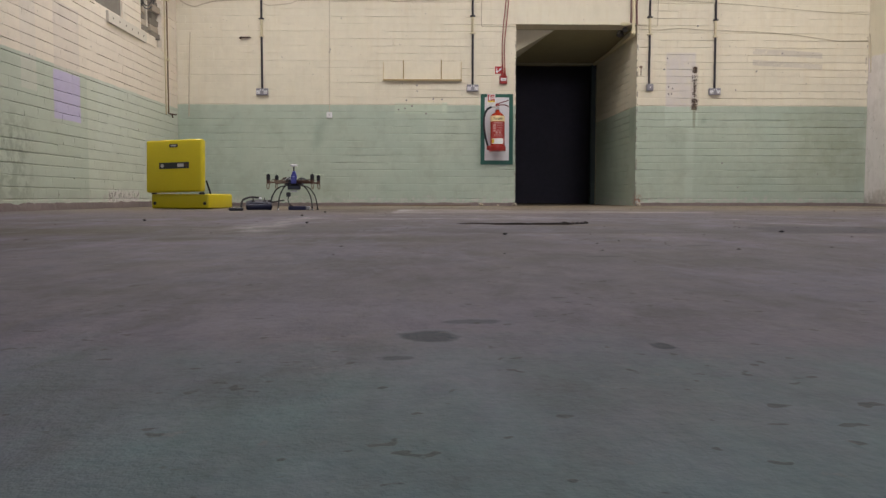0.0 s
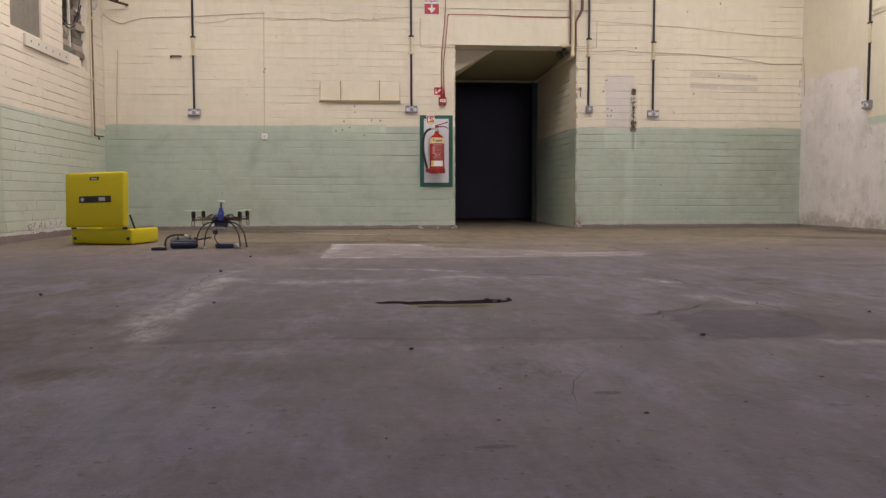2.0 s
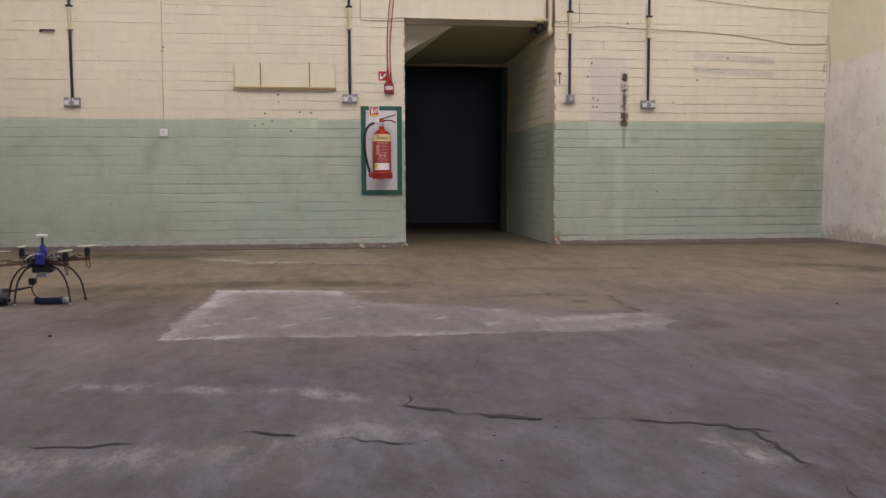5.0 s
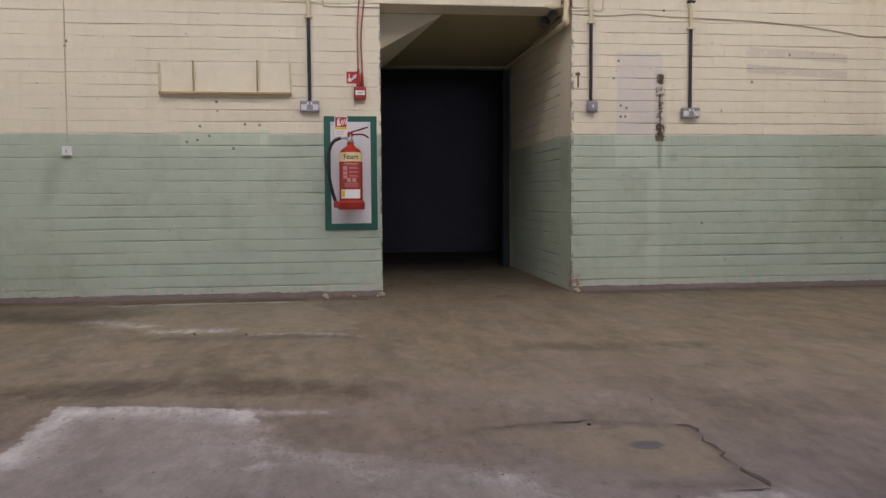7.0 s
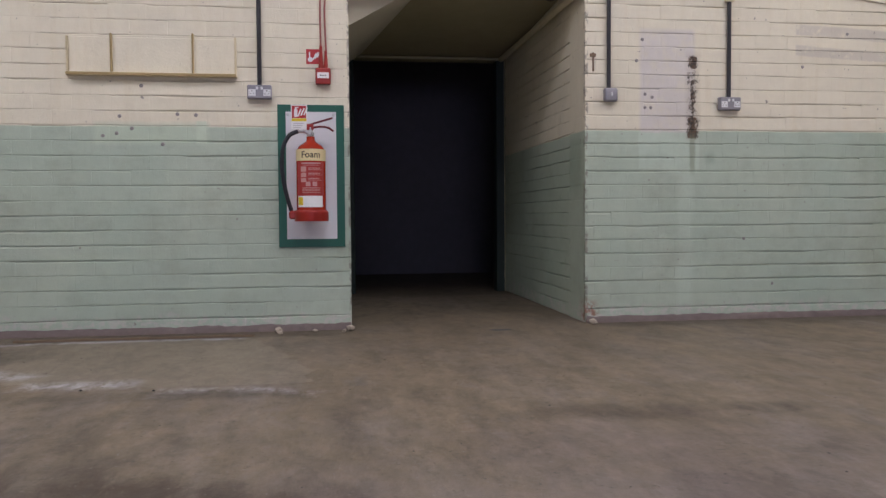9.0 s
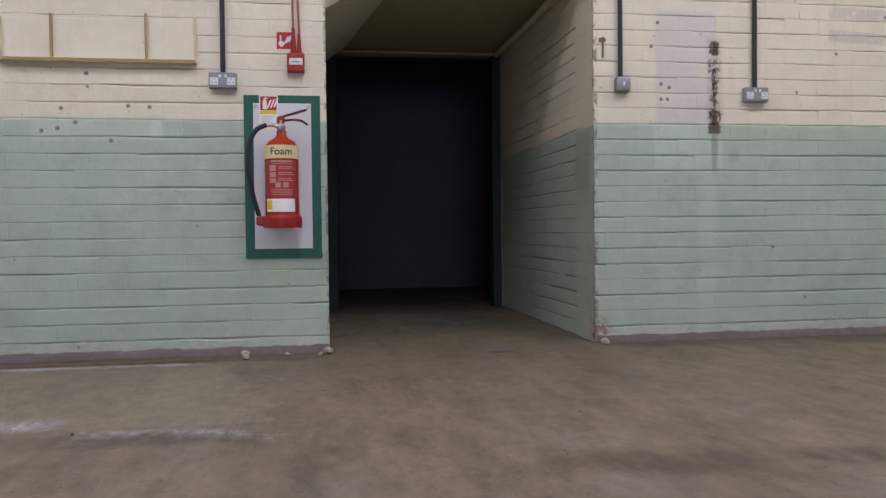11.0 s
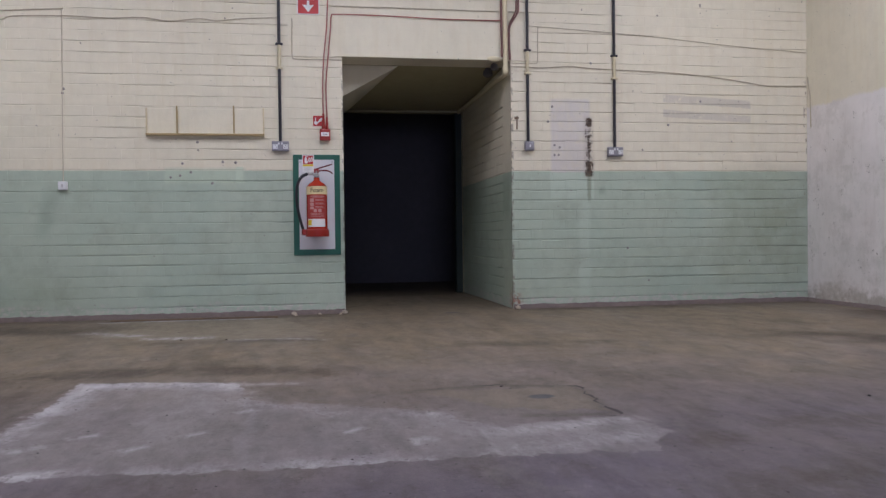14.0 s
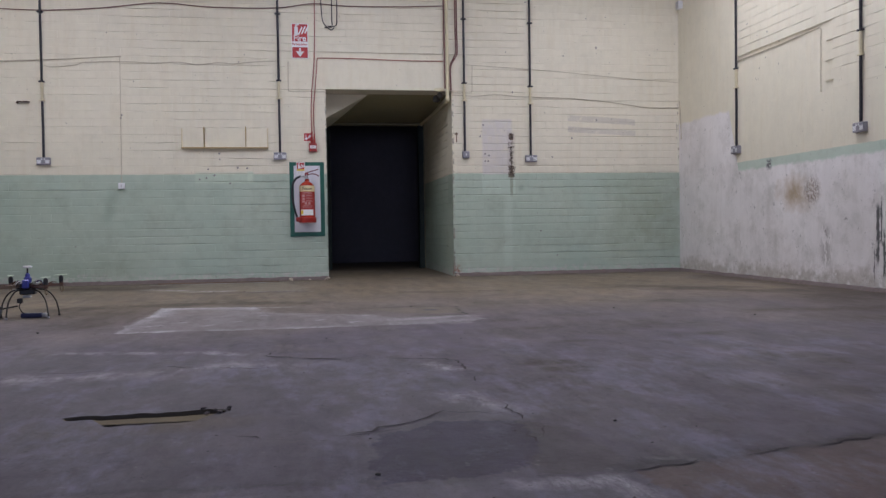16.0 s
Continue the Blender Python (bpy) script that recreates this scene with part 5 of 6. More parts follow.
part("run", sweep(bend([(1.475, Y1 + 0.02, 2.17), (1.475, 10.5, 2.175), (1.48, 11.2, 2.175), (1.475, 12.36, 2.175)]), 0.024, 12), CREAM_PIPE, wp, "pipe run under the soffit")
part("lump", lathe(bmesh.new(), [(0.02, 0), (0.05, 0.02), (0.045, 0.06), (0.02, 0.09)], 12, pose(1.39, 10.35, 2.205)), DARK_GREY, wp, "dark fixing lump")
part("lump", lathe(bmesh.new(), [(0.02, 0), (0.04, 0.02), (0.035, 0.05), (0.015, 0.07)], 10, pose(1.40, 10.12, 2.225)), DARK_GREY, wp)
mo = tagged(new("mortar_lump", mesh_of("mortar_lump", lathe(bmesh.new(), [(0.01, 0), (0.045, 0.003), (0.035, 0.012), (0.012, 0.018)], 9, pose(1.37, Y1 + 0.001, OPEN_Z + 0.012, 90, 0, 0) @ Matrix.Diagonal((1.5, 0.6, 1, 1))), CREAM_PIPE)), "lump of cream mortar on the lintel's corner", "mortar")

# ---- remains of a wall rack ----
rk = thing("wall_rack", "remains of a cream painted timber rack with four uprights", "rack", at_wall("back", -0.012, 0.012))
part("ledge", box(-1.695, -0.695, -0.045, 0.0, 1.565, 1.585, 0.003), TIMBER, rk)
part("ledge_edge", box(-1.69, -0.70, -0.0478, -0.0452, 1.566, 1.582), WORN_TIMBER, rk, "worn bare timber edge")
part("panel", box(-1.69, -0.70, -0.006, 0.0, 1.585, 1.80, 0.002), PAINT["back"], rk)
for x, z in ((-1.687, 1.80), (-1.435, 1.82), (-0.957, 1.83), (-0.703, 1.81)):
    part("upright", box(x - 0.006, x + 0.006, -0.026, -0.0061, 1.586, z, 0.002), WORN_TIMBER if -1.5 < x < -0.9 else TIMBER, rk)
hk = thing("wall_bracket", "broken dark iron bracket sticking out of the wall", "bracket", at_wall("back", -3.41, 2.11))
part("arm", box(-0.08, 0.05, -0.045, 0.0, -0.006, 0.004, 0.003), RUST, hk)
part("tongue", box(-0.085, -0.065, -0.055, -0.02, -0.024, -0.007, 0.003), RUST, hk)
hd = tagged(new("wall_hook", mesh_of("wall_hook", block(box(1.574, 1.586, Y1 - 0.008, Y1, 1.66, 1.785, 0.003), 1.556, 1.598, Y1 - 0.0085, Y1 - 0.0002, 1.755, 1.778, 0.003), TORN)), "torn rusty fixing stub in the painted wall", "hook")
for x, z in ((2.31, 2.27), (-1.27, 1.505), (-1.5, 1.20), (-1.42, 1.215), (-1.33, 1.245), (-1.06, 1.335), (-0.95, 1.33), (-1.40, 1.32), (-2.36, 1.95), (-2.37, 1.915), (1.95, 1.50), (2.0, 1.48), (1.99, 1.41), (1.95, 1.41), (1.93, 1.86), (1.89, 1.72), (3.08, 1.70), (-1.15, 1.15), (2.66, 0.53), (2.87, 0.22), (3.41, 1.93)):
    pl = tagged(new("wall_plug", mesh_of("wall_plug", lathe(bmesh.new(), [(0.012, 0), (0.008, 0.003)], 8, pose(x - 0.01, Y1, z + 0.018, 90)), PLUG)), "grey filled screw hole in the painted wall", "wall plug", "wall plugs")
cb = thing("corner_box", "small white plastic box high in the corner", "box", at_wall("right", 9.90, 3.36))
part("body", box(-0.04, 0.04, -0.06, 0.0, 0.0, 0.10, 0.006), WHITE_PLASTIC, cb)
part("lid", box(-0.036, 0.036, -0.066, -0.0601, 0.005, 0.095, 0.003), GREY_PLASTIC, cb)


# ---- fire point ----
fb = thing("fire_board", "green bordered white backing board fixed to the wall", "board", at_wall("back", -0.261, 0.972))
part("border", box(-0.206, 0.206, -0.012, 0.0, -0.446, 0.446, 0.002), BOARD_GREEN, fb, "dark green border")
part("face", box(-0.156, 0.156, -0.0145, -0.0121, -0.395, 0.402, 0.0008), BOARD_WHITE, fb, "white face")
for sx in (-0.14, 0.142):
    part("screw", lathe(bmesh.new(), [(0.012, 0), (0.008, 0.003)], 10, pose(sx, -0.0146, 0.384, 90)), CHROME, fb)


def flames(bm, x, z, s, y):
    """Three slanting tongues."""
    for k in range(3):
        block(bm, -0.05 * s, 0.05 * s, y - 0.0006, y, -0.30 * s, 0.30 * s, 0, pose(x + (k - 1) * 0.22 * s, 0, z + (k - 1) * 0.05 * s, 0, 24, 0))


def little_extinguisher(bm, x, z, s, y):
    block(bm, x - 0.14 * s, x + 0.14 * s, y - 0.0006, y, z - 0.42 * s, z + 0.22 * s)
    block(bm, x - 0.06 * s, x + 0.06 * s, y - 0.0006, y, z + 0.22 * s, z + 0.36 * s)
    block(bm, x - 0.05 * s, x + 0.22 * s, y - 0.0006, y, z + 0.33 * s, z + 0.42 * s)


tag = thing("id_sign", "small red and yellow extinguisher identification sticker", "sign", at_wall("back", -0.334, 1.338))
part("card", box(-0.050, 0.050, -0.0165, -0.0148, -0.075, 0.078, 0.0004), SIGN_WHITE, tag)
part("red_field", box(-0.044, 0.044, -0.0176, -0.0166, -0.004, 0.072), SIGN_RED, tag)
bm = bmesh.new()
little_extinguisher(bm, -0.02, 0.034, 0.075, -0.0177)
flames(bm, 0.022, 0.034, 0.085, -0.0177)
part("pictogram", bm, SIGN_WHITE, tag)
part("yellow_bar", box(-0.046, 0.046, -0.0176, -0.0166, -0.024, -0.006), LABEL_YELLOW, tag)
bm = bmesh.new()
for k in range(3):
    block(bm, -0.036, 0.03 - 0.01 * k, -0.0176, -0.0166, -0.040 - 0.013 * k, -0.035 - 0.013 * k)
part("small_print", bm, GREY_PLASTIC, tag)

ex = thing("fire_extinguisher", "red foam fire extinguisher with a black hose hung on a board", "fire extinguisher", pose(-0.263, Y1 - 0.130, 0.690) @ Matrix.Scale(1.04, 4))
R = 0.086
part("cylinder", lathe(bmesh.new(), [(0.02, 0.03), (R - 0.012, 0.03), (R, 0.045), (R, 0.395), (R - 0.004, 0.42), (R - 0.020, 0.444), (R - 0.045, 0.460), (0.028, 0.470), (0.024, 0.480), (0.024, 0.497)], 40), RED_ENAMEL, ex, "", True)
part("base_ring", lathe(bmesh.new(), [(R + 0.012, 0.0), (R + 0.014, 0.01), (R + 0.014, 0.052), (R + 0.004, 0.066), (R - 0.006, 0.066)], 40), RED_PLASTIC, ex, "red plastic base skirt", True)
part("hose_clip", box(-R - 0.045, -R + 0.01, -0.03, 0.03, 0.012, 0.062, 0.01), RED_PLASTIC, ex)


def wrap(r, z0, z1, a0, a1, n=20):
    """A piece of a sleeve round the cylinder, between two angles in degrees from the front."""
    bm = bmesh.new()
    last = None
    for k in range(n + 1):
        a = radians(a0 + (a1 - a0) * k / n)
        p, q = (r * math.sin(a), -r * math.cos(a)), (0, 0)
        c = bm.verts.new((*p, z0)), bm.verts.new((*p, z1))
        if last:
            bm.faces.new((last[0], c[0], c[1], last[1]))
        last = c
    return bm


band = part("band", wrap(R + 0.0008, 0.352, 0.420, -100, 100), LABEL_CREAM, ex, "cream band lettered Foam", True)
bm = text_mesh("Foam", 0.052, 0.0004)
for v in bm.verts:
    a = v.co.x / R
    v.co = Vector(((R + 0.0016 - v.co.y) * math.sin(a), -(R + 0.0016 - v.co.y) * math.cos(a), v.co.z + 0.386))
part("lettering", bm, LABEL_DARK, band)
lab = part("instruction_label", wrap(R + 0.0008, 0.150, 0.345, -62, 58), LABEL_RED, ex, "dark red instruction label", True)
bm = bmesh.new()
for z, a0, a1, h in ((0.333, -38, 40, 0.008), (0.324, -30, 34, 0.003), (0.306, -10, 38, 0.005), (0.298, -10, 44, 0.003), (0.276, -10, 38, 0.005), (0.268, -10, 46, 0.003), (0.246, -10, 34, 0.005), (0.238, -10, 44, 0.003), (0.192, -36, 38, 0.004), (0.184, -36, 38, 0.003), (0.176, -36, 38, 0.003), (0.166, -36, 38, 0.003)):
    t2 = wrap(R + 0.0014, z, z + h, a0, a1, 8)
    tm = bpy.data.meshes.new("bar")
    t2.to_mesh(tm)
    t2.free()
    bm.from_mesh(tm)
part("print_bars", bm, PRINT, lab)
bm = bmesh.new()
for z, a0, a1, h in ((0.288, -42, -18, 0.030), (0.256, -42, -18, 0.026), (0.228, -42, -18, 0.022), (0.204, -20, -2, 0.026), (0.204, 6, 24, 0.026)):
    t2 = wrap(R + 0.0014, z, z + h, a0, a1, 6)
    tm = bpy.data.meshes.new("bar")
    t2.to_mesh(tm)
    t2.free()
    bm.from_mesh(tm)
part("picture_panels", bm, PRINT, lab)
ck = part("service_label", wrap(R + 0.0022, 0.082, 0.148, -58, 48), SIGN_WHITE, ex, "white service record label", True)
part("yellow_panel", wrap(R + 0.0030, 0.094, 0.140, -55, -32, 6), LABEL_YELLOW, ck)
valve = part("valve", lathe(bmesh.new(), [(0.019, 0.495), (0.022, 0.50), (0.022, 0.525), (0.015, 0.530), (0.015, 0.552)], 18), CHROME, ex, "chrome valve head", True)
part("body", box(-0.022, 0.018, -0.014, 0.014, 0.535, 0.572, 0.005), RED_PLASTIC, valve)
part("lever", box(-0.005, 0.145, -0.011, 0.011, -0.005, 0.006, 0.003, pose(-0.008, 0, 0.566, 0, -17, 0)), MAROON, ex, "squeeze lever")
part("carry_handle", sweep(bend([(0.0, 0, 0.548), (0.05, 0, 0.556), (0.10, 0, 0.552), (0.135, 0, 0.530)]), 0.0065), MAROON, ex, "carrying handle", True)
part("gauge", lathe(bmesh.new(), [(0.014, 0), (0.016, 0.004), (0.016, 0.016), (0.012, 0.018)], 16, pose(-0.004, -0.016, 0.515, 90)), CHROME, ex, "pressure gauge", True)
part("hose", sweep(bend([(-0.075, -0.01, 0.528), (-0.125, -0.02, 0.500), (-0.158, -0.025, 0.435), (-0.168, -0.025, 0.34), (-0.160, -0.02, 0.24), (-0.140, -0.01, 0.14), (-0.118, 0.0, 0.065)], 8), 0.0125, 12), RUBBER, ex, "black rubber hose", True)
part("hose_ferrule", sweep([(-0.012, 0, 0.520), (-0.045, -0.004, 0.530), (-0.082, -0.012, 0.525)], 0.0105, 12), CHROME, ex, "crimped metal ferrule", True)
part("nozzle", sweep([(-0.122, 0, 0.085), (-0.112, 0.0, 0.045)], 0.0085, 10), BLACK_PLASTIC, ex)
part("wall_hook", box(-0.02, 0.02, 0.0, 0.109, 0.47, 0.505, 0.004), BLACK_PLASTIC, ex)

cp = thing("call_point", "red break-glass fire alarm call point under two cables", "alarm call point", at_wall("back", -0.182, 1.592))
part("body", box(-0.047, 0.047, -0.052, 0.0, -0.050, 0.052, 0.008, None, 2), RED_PLASTIC, cp)
part("glass_panel", box(-0.036, 0.036, -0.0545, -0.0521, -0.014, 0.022), SIGN_WHITE, cp, "white press panel")
bm = bmesh.new()
for k in (-0.014, 0.0, 0.014):
    block(bm, k - 0.004, k + 0.004, -0.0555, -0.0546, 0.0, 0.007)
part("marks", bm, LABEL_DARK, cp)
part("gland", lathe(bmesh.new(), [(0.014, 0.05), (0.016, 0.06), (0.010, 0.15), (0.009, 0.19)], 12, pose(-0.012, -0.026, 0)), RED_PLASTIC, cp, "cable gland")
part("gland", lathe(bmesh.new(), [(0.013, 0.05), (0.015, 0.06), (0.009, 0.13), (0.008, 0.16)], 12, pose(0.018, -0.024, 0)), RED_PLASTIC, cp, "cable gland")
cs = thing("call_point_sign", "small red fire alarm sign with a white hand pictogram", "sign", at_wall("back", -0.242, 1.719))
part("plate", box(-0.043, 0.043, -0.003, 0.0, -0.046, 0.046), SIGN_RED, cs)
bm = bmesh.new()
lathe(bm, [(0.016, 0), (0.014, 0.0008)], 14, pose(-0.018, -0.0031, -0.018, 90))
block(bm, -0.026, -0.018, -0.0039, -0.0031, -0.01, 0.028)
for k in range(3):
    block(bm, -0.0045, 0.0045, -0.0039, -0.0031, -0.022, 0.022, 0, pose(0.010 + 0.012 * k, 0, 0.002 + 0.006 * k, 0, 28, 0))
part("pictogram", bm, SIGN_WHITE, cs)

sg = thing("fire_sign", "red fire extinguisher sign with white lettering and down arrow", "sign", at_wall("back", -0.314, 2.868))
part("plate", box(-0.098, 0.098, -0.003, 0.0, -0.208, 0.208), SIGN_WHITE, sg)
part("upper_field", box(-0.090, 0.090, -0.0042, -0.0031, -0.005, 0.20), SIGN_RED, sg)
part("lower_field", box(-0.090, 0.090, -0.0042, -0.0031, -0.20, -0.075), SIGN_RED, sg)
bm = bmesh.new()
little_extinguisher(bm, -0.042, 0.135, 0.15, -0.0043)
flames(bm, 0.045, 0.13, 0.17, -0.0043)
part("pictogram", bm, SIGN_WHITE, sg)
bm = text_mesh("Fire", 0.098)
bmesh.ops.transform(bm, matrix=pose(0, -0.0049, 0.030), verts=bm.verts)
part("lettering", bm, SIGN_WHITE, sg)
bm = text_mesh("Extinguisher", 0.036)
bmesh.ops.transform(bm, matrix=pose(0, -0.0043, -0.040), verts=bm.verts)
part("lettering", bm, SIGN_RED, sg)
bm = box(-0.011, 0.011, -0.0050, -0.0043, -0.135, -0.085)
vs = [bm.verts.new(p) for p in ((-0.042, -0.0050, -0.135), (0.042, -0.0050, -0.135), (0, -0.0050, -0.188))]
bm.faces.new(vs)
for s in (-1, 1):
    vs = [bm.verts.new(p) for p in ((s * 0.042, -0.0050, -0.135), (s * 0.052, -0.0050, -0.122), (s * 0.011, -0.0050, -0.125), (s * 0.011, -0.0050, -0.14))]
    bm.faces.new(vs if s < 0 else vs[::-1])
part("arrow", bm, SIGN_WHITE, sg)

# ---- yellow case ----
case = thing("yellow_case", "open bright yellow plastic equipment case on the floor", "case", pose(-3.365, 6.80, 0, 0, 0, -15) @ Matrix.Scale(1.045, 4))
CW, CD, CH = 0.270, 0.42, 0.130
base = bmesh.new()
block(base, -CW, CW, 0.0, CD, 0.006, CH, 0.016, None, 3)
top = [f for f in base.faces if f.normal.z > 0.99 and f.calc_area() > 0.1]
r = bmesh.ops.inset_region(base, faces=top, thickness=0.014)
bmesh.ops.translate(base, verts=list({v for f in top for v in f.verts}), vec=(0, 0, -0.095))
part("tray", base, YELLOW, case, "", True)
part("foam", box(-CW + 0.03, CW - 0.03, 0.03, CD - 0.03, 0.041, 0.07, 0.006), FOAM, case, "black foam lining")
lidm = pose(0, -0.012, CH + 0.014, -4, -1.3, 0)
lid = bmesh.new()
block(lid, -CW - 0.012, CW - 0.032, -0.045, 0.03, 0.0, 0.44, 0.018, None, 3)
inner = [f for f in lid.faces if f.normal.y > 0.99 and f.calc_area() > 0.1]
bmesh.ops.inset_region(lid, faces=inner, thickness=0.014)
bmesh.ops.translate(lid, verts=list({v for f in inner for v in f.verts}), vec=(0, -0.055, 0))
lid_ob = part("lid", lid, YELLOW, case, "yellow lid standing open", True, lidm)
pn = part("name_plate", box(-0.155, 0.125, -0.0485, -0.0451, 0.195, 0.248, 0.001), BLACK_PLASTIC, lid_ob, "black name plate")
part("emblem", lathe(bmesh.new(), [(0.016, 0), (0.015, 0.001)], 16, pose(-0.125, -0.0486, 0.221, 90)), GREY_PLASTIC, lid_ob, "grey round emblem")
part("plate_bar", box(0.018, 0.075, -0.0495, -0.0486, 0.208, 0.236), GREY_PLASTIC, lid_ob)
part("plate_bar", box(0.085, 0.112, -0.0495, -0.0486, 0.210, 0.234), RUST, lid_ob)
part("maker_plate", box(-0.06, 0.02, -0.0485, -0.0451, 0.375, 0.402, 0.001), LABEL_DARK, lid_ob, "small dark maker's plate")
part("plate_bar", box(-0.045, 0.005, -0.0492, -0.0486, 0.382, 0.394), GREY_PLASTIC, lid_ob)
for sx in (-0.235, 0.235):
    part("foot", lathe(bmesh.new(), [(0.015, 0), (0.013, 0.006)], 14, pose(sx, 0.0, 0.05, 90)), BLACK_PLASTIC, case, "black rubber foot")
    part("hinge", box(sx - 0.02 - 0.02 * (sx > 0), sx + 0.02 - 0.02 * (sx > 0), -0.02, 0.004, CH - 0.004, CH + 0.014, 0.004), BLACK_PLASTIC, case)
part("stay", sweep([(CW - 0.04, 0.13, 0.10), (CW - 0.045, 0.05, 0.24)], 0.008, 8), BLACK_PLASTIC, case, "lid stay")

# ---- drone on arched legs ----
dr = thing("quadcopter", "quadcopter drone with pale propellers standing on black arched legs", "drone", pose(-2.27, 6.24, 0, 0, 0, 4) @ Matrix.Scale(0.93, 4))
part("lower_plate", lathe(bmesh.new(), [(0.085, 0.222), (0.088, 0.224), (0.085, 0.227)], 6), CARBON, dr)
part("upper_plate", lathe(bmesh.new(), [(0.075, 0.262), (0.078, 0.264), (0.075, 0.267)], 6), CARBON, dr)
part("electronics", box(-0.072, 0.072, -0.06, 0.06, 0.2275, 0.2615, 0.008), BLACK_PLASTIC, dr)
wires = random.Random(3)
for k in range(14):
    a = wires.uniform(0, 6.28)
    part("wire", sweep(bend([(0.05 * math.cos(a), 0.05 * math.sin(a), 0.262), (0.085 * math.cos(a + 0.4), 0.085 * math.sin(a + 0.4), 0.285), (0.105 * math.cos(a + 0.2), 0.105 * math.sin(a + 0.2), 0.262), (0.07 * math.cos(a - 0.3), 0.07 * math.sin(a - 0.3), 0.225)]), 0.0035, 6), (BLACK_PLASTIC, RUST, NAVY_PLASTIC, GREY_PLASTIC)[k % 4], dr)
part("receiver", box(-0.05, -0.015, -0.075, -0.045, 0.268, 0.288, 0.003), SILVER, dr, "small silver receiver")
part("battery", box(-0.055, 0.055, -0.035, 0.035, 0.182, 0.2215, 0.006), BLACK_PLASTIC, dr, "dark battery pack")
part("tower", box(-0.024, 0.024, -0.024, 0.024, 0.268, 0.318, 0.008), BLUE_PLASTIC, dr, "blue tower")
# Second block carries the tower down over the hub's front
part("tower_front", box(-0.022, 0.026, -0.092, -0.062, 0.232, 0.300, 0.008), BLUE_PLASTIC, dr, "lower front block of the blue tower")
part("tower_cap", lathe(bmesh.new(), [(0.019, 0.318), (0.016, 0.336), (0.007, 0.346)], 12), BLUE_PLASTIC, dr)
part("mast", rod(bmesh.new(), (0, 0, 0.34), (0, 0, 0.388), 0.006), CARBON, dr)
part("satellite_puck", lathe(bmesh.new(), [(0.030, 0.386), (0.033, 0.390), (0.033, 0.398), (0.028, 0.402)], 18), WHITE_PLASTIC, dr, "white satellite receiver puck")
part("gimbal", box(-0.03, 0.03, -0.055, -0.01, 0.158, 0.1775, 0.006), SILVER, dr, "small silver camera mount")
part("camera_pod", box(-0.062, -0.025, -0.085, -0.045, 0.120, 0.157, 0.005), BLACK_PLASTIC, dr)
part("loose_lead", sweep(bend([(-0.04, -0.05, 0.13), (-0.05, -0.06, 0.09), (-0.03, -0.06, 0.05), (-0.012, -0.05, 0.035)]), 0.004), RUBBER, dr)
for k in range(4):
    a = radians(40 + 90 * k)
    c, s = math.cos(a), math.sin(a)
    bm = bmesh.new()
    for q in (-1, 1):
        block(bm, 0.055, 0.273, q * 0.013 - 0.003, q * 0.013 + 0.003, 0.236, 0.250, 0.002)
        block(bm, 0.055, 0.20, q * 0.015 - 0.002, q * 0.015 + 0.002, 0.252, 0.262, 0.002)
    for e in range(5):
        block(bm, 0.075 + 0.045 * e, 0.081 + 0.045 * e, -0.0125, 0.0125, 0.238, 0.248)
    bmesh.ops.transform(bm, matrix=pose(0, 0, 0, 0, 0, math.degrees(a)), verts=bm.verts)
    part("arm", bm, COPPER if k in (0, 3) else PALE_ARM, dr, "dull orange arm" if k in (0, 3) else "pale brown arm")
    part("speed_controller", box(0.11, 0.165, -0.012, 0.012, 0.2505, 0.262, 0.003, pose(0, 0, 0, 0, 0, math.degrees(a))), BLACK_PLASTIC, dr)
    part("motor_wire", sweep(bend([(0.16 * c, 0.16 * s, 0.258), (0.20 * c - 0.01 * s, 0.20 * s + 0.01 * c, 0.268), (0.235 * c, 0.235 * s, 0.262)]), 0.003, 6), RUST, dr)
    part("arm_foot", sweep(bend([(0.255 * c, 0.255 * s, 0.236), (0.260 * c, 0.260 * s, 0.200), (0.273 * c, 0.273 * s, 0.188), (0.283 * c, 0.283 * s, 0.205), (0.279 * c, 0.279 * s, 0.238)]), 0.004, 6), PALE_ARM, dr, "looped arm foot")
    part("motor_mount", lathe(bmesh.new(), [(0.010, 0.232), (0.016, 0.236), (0.016, 0.262)], 12, pose(0.266 * c, 0.266 * s, 0)), COPPER, dr)
    part("motor", lathe(bmesh.new(), [(0.014, 0.2622), (0.017, 0.266), (0.017, 0.305), (0.011, 0.310), (0.004, 0.318)], 14, pose(0.266 * c, 0.266 * s, 0)), BLACK_PLASTIC, dr, "", True)
    bm = bmesh.new()
    n = 8
    for sgn in (-1, 1):
        last = None
        for j in range(n + 1):
            t = j / n
            w = 0.006 + 0.010 * math.sin(math.pi * min(1, t * 0.9 + 0.1))
            p = [bm.verts.new((sgn * t * 0.085, sgn * w * q, 0.003 * sgn * q * (1 - t) + 0.0015 * e)) for q, e in ((-1, 0), (1, 0), (1, 1), (-1, 1))]
            if last:
                for i in range(4):
                    bm.faces.new((last[i], last[(i + 1) % 4], p[(i + 1) % 4], p[i]))
            else:
                bm.faces.new(p)
            last = p
        bm.faces.new(last)
    bmesh.ops.recalc_face_normals(bm, faces=bm.faces)
    part("propeller", bm, PROP, dr, "pale green propeller", m=pose(0.266 * c, 0.266 * s, 0.319, 0, 0, (62, 95, 3, 80)[k]))
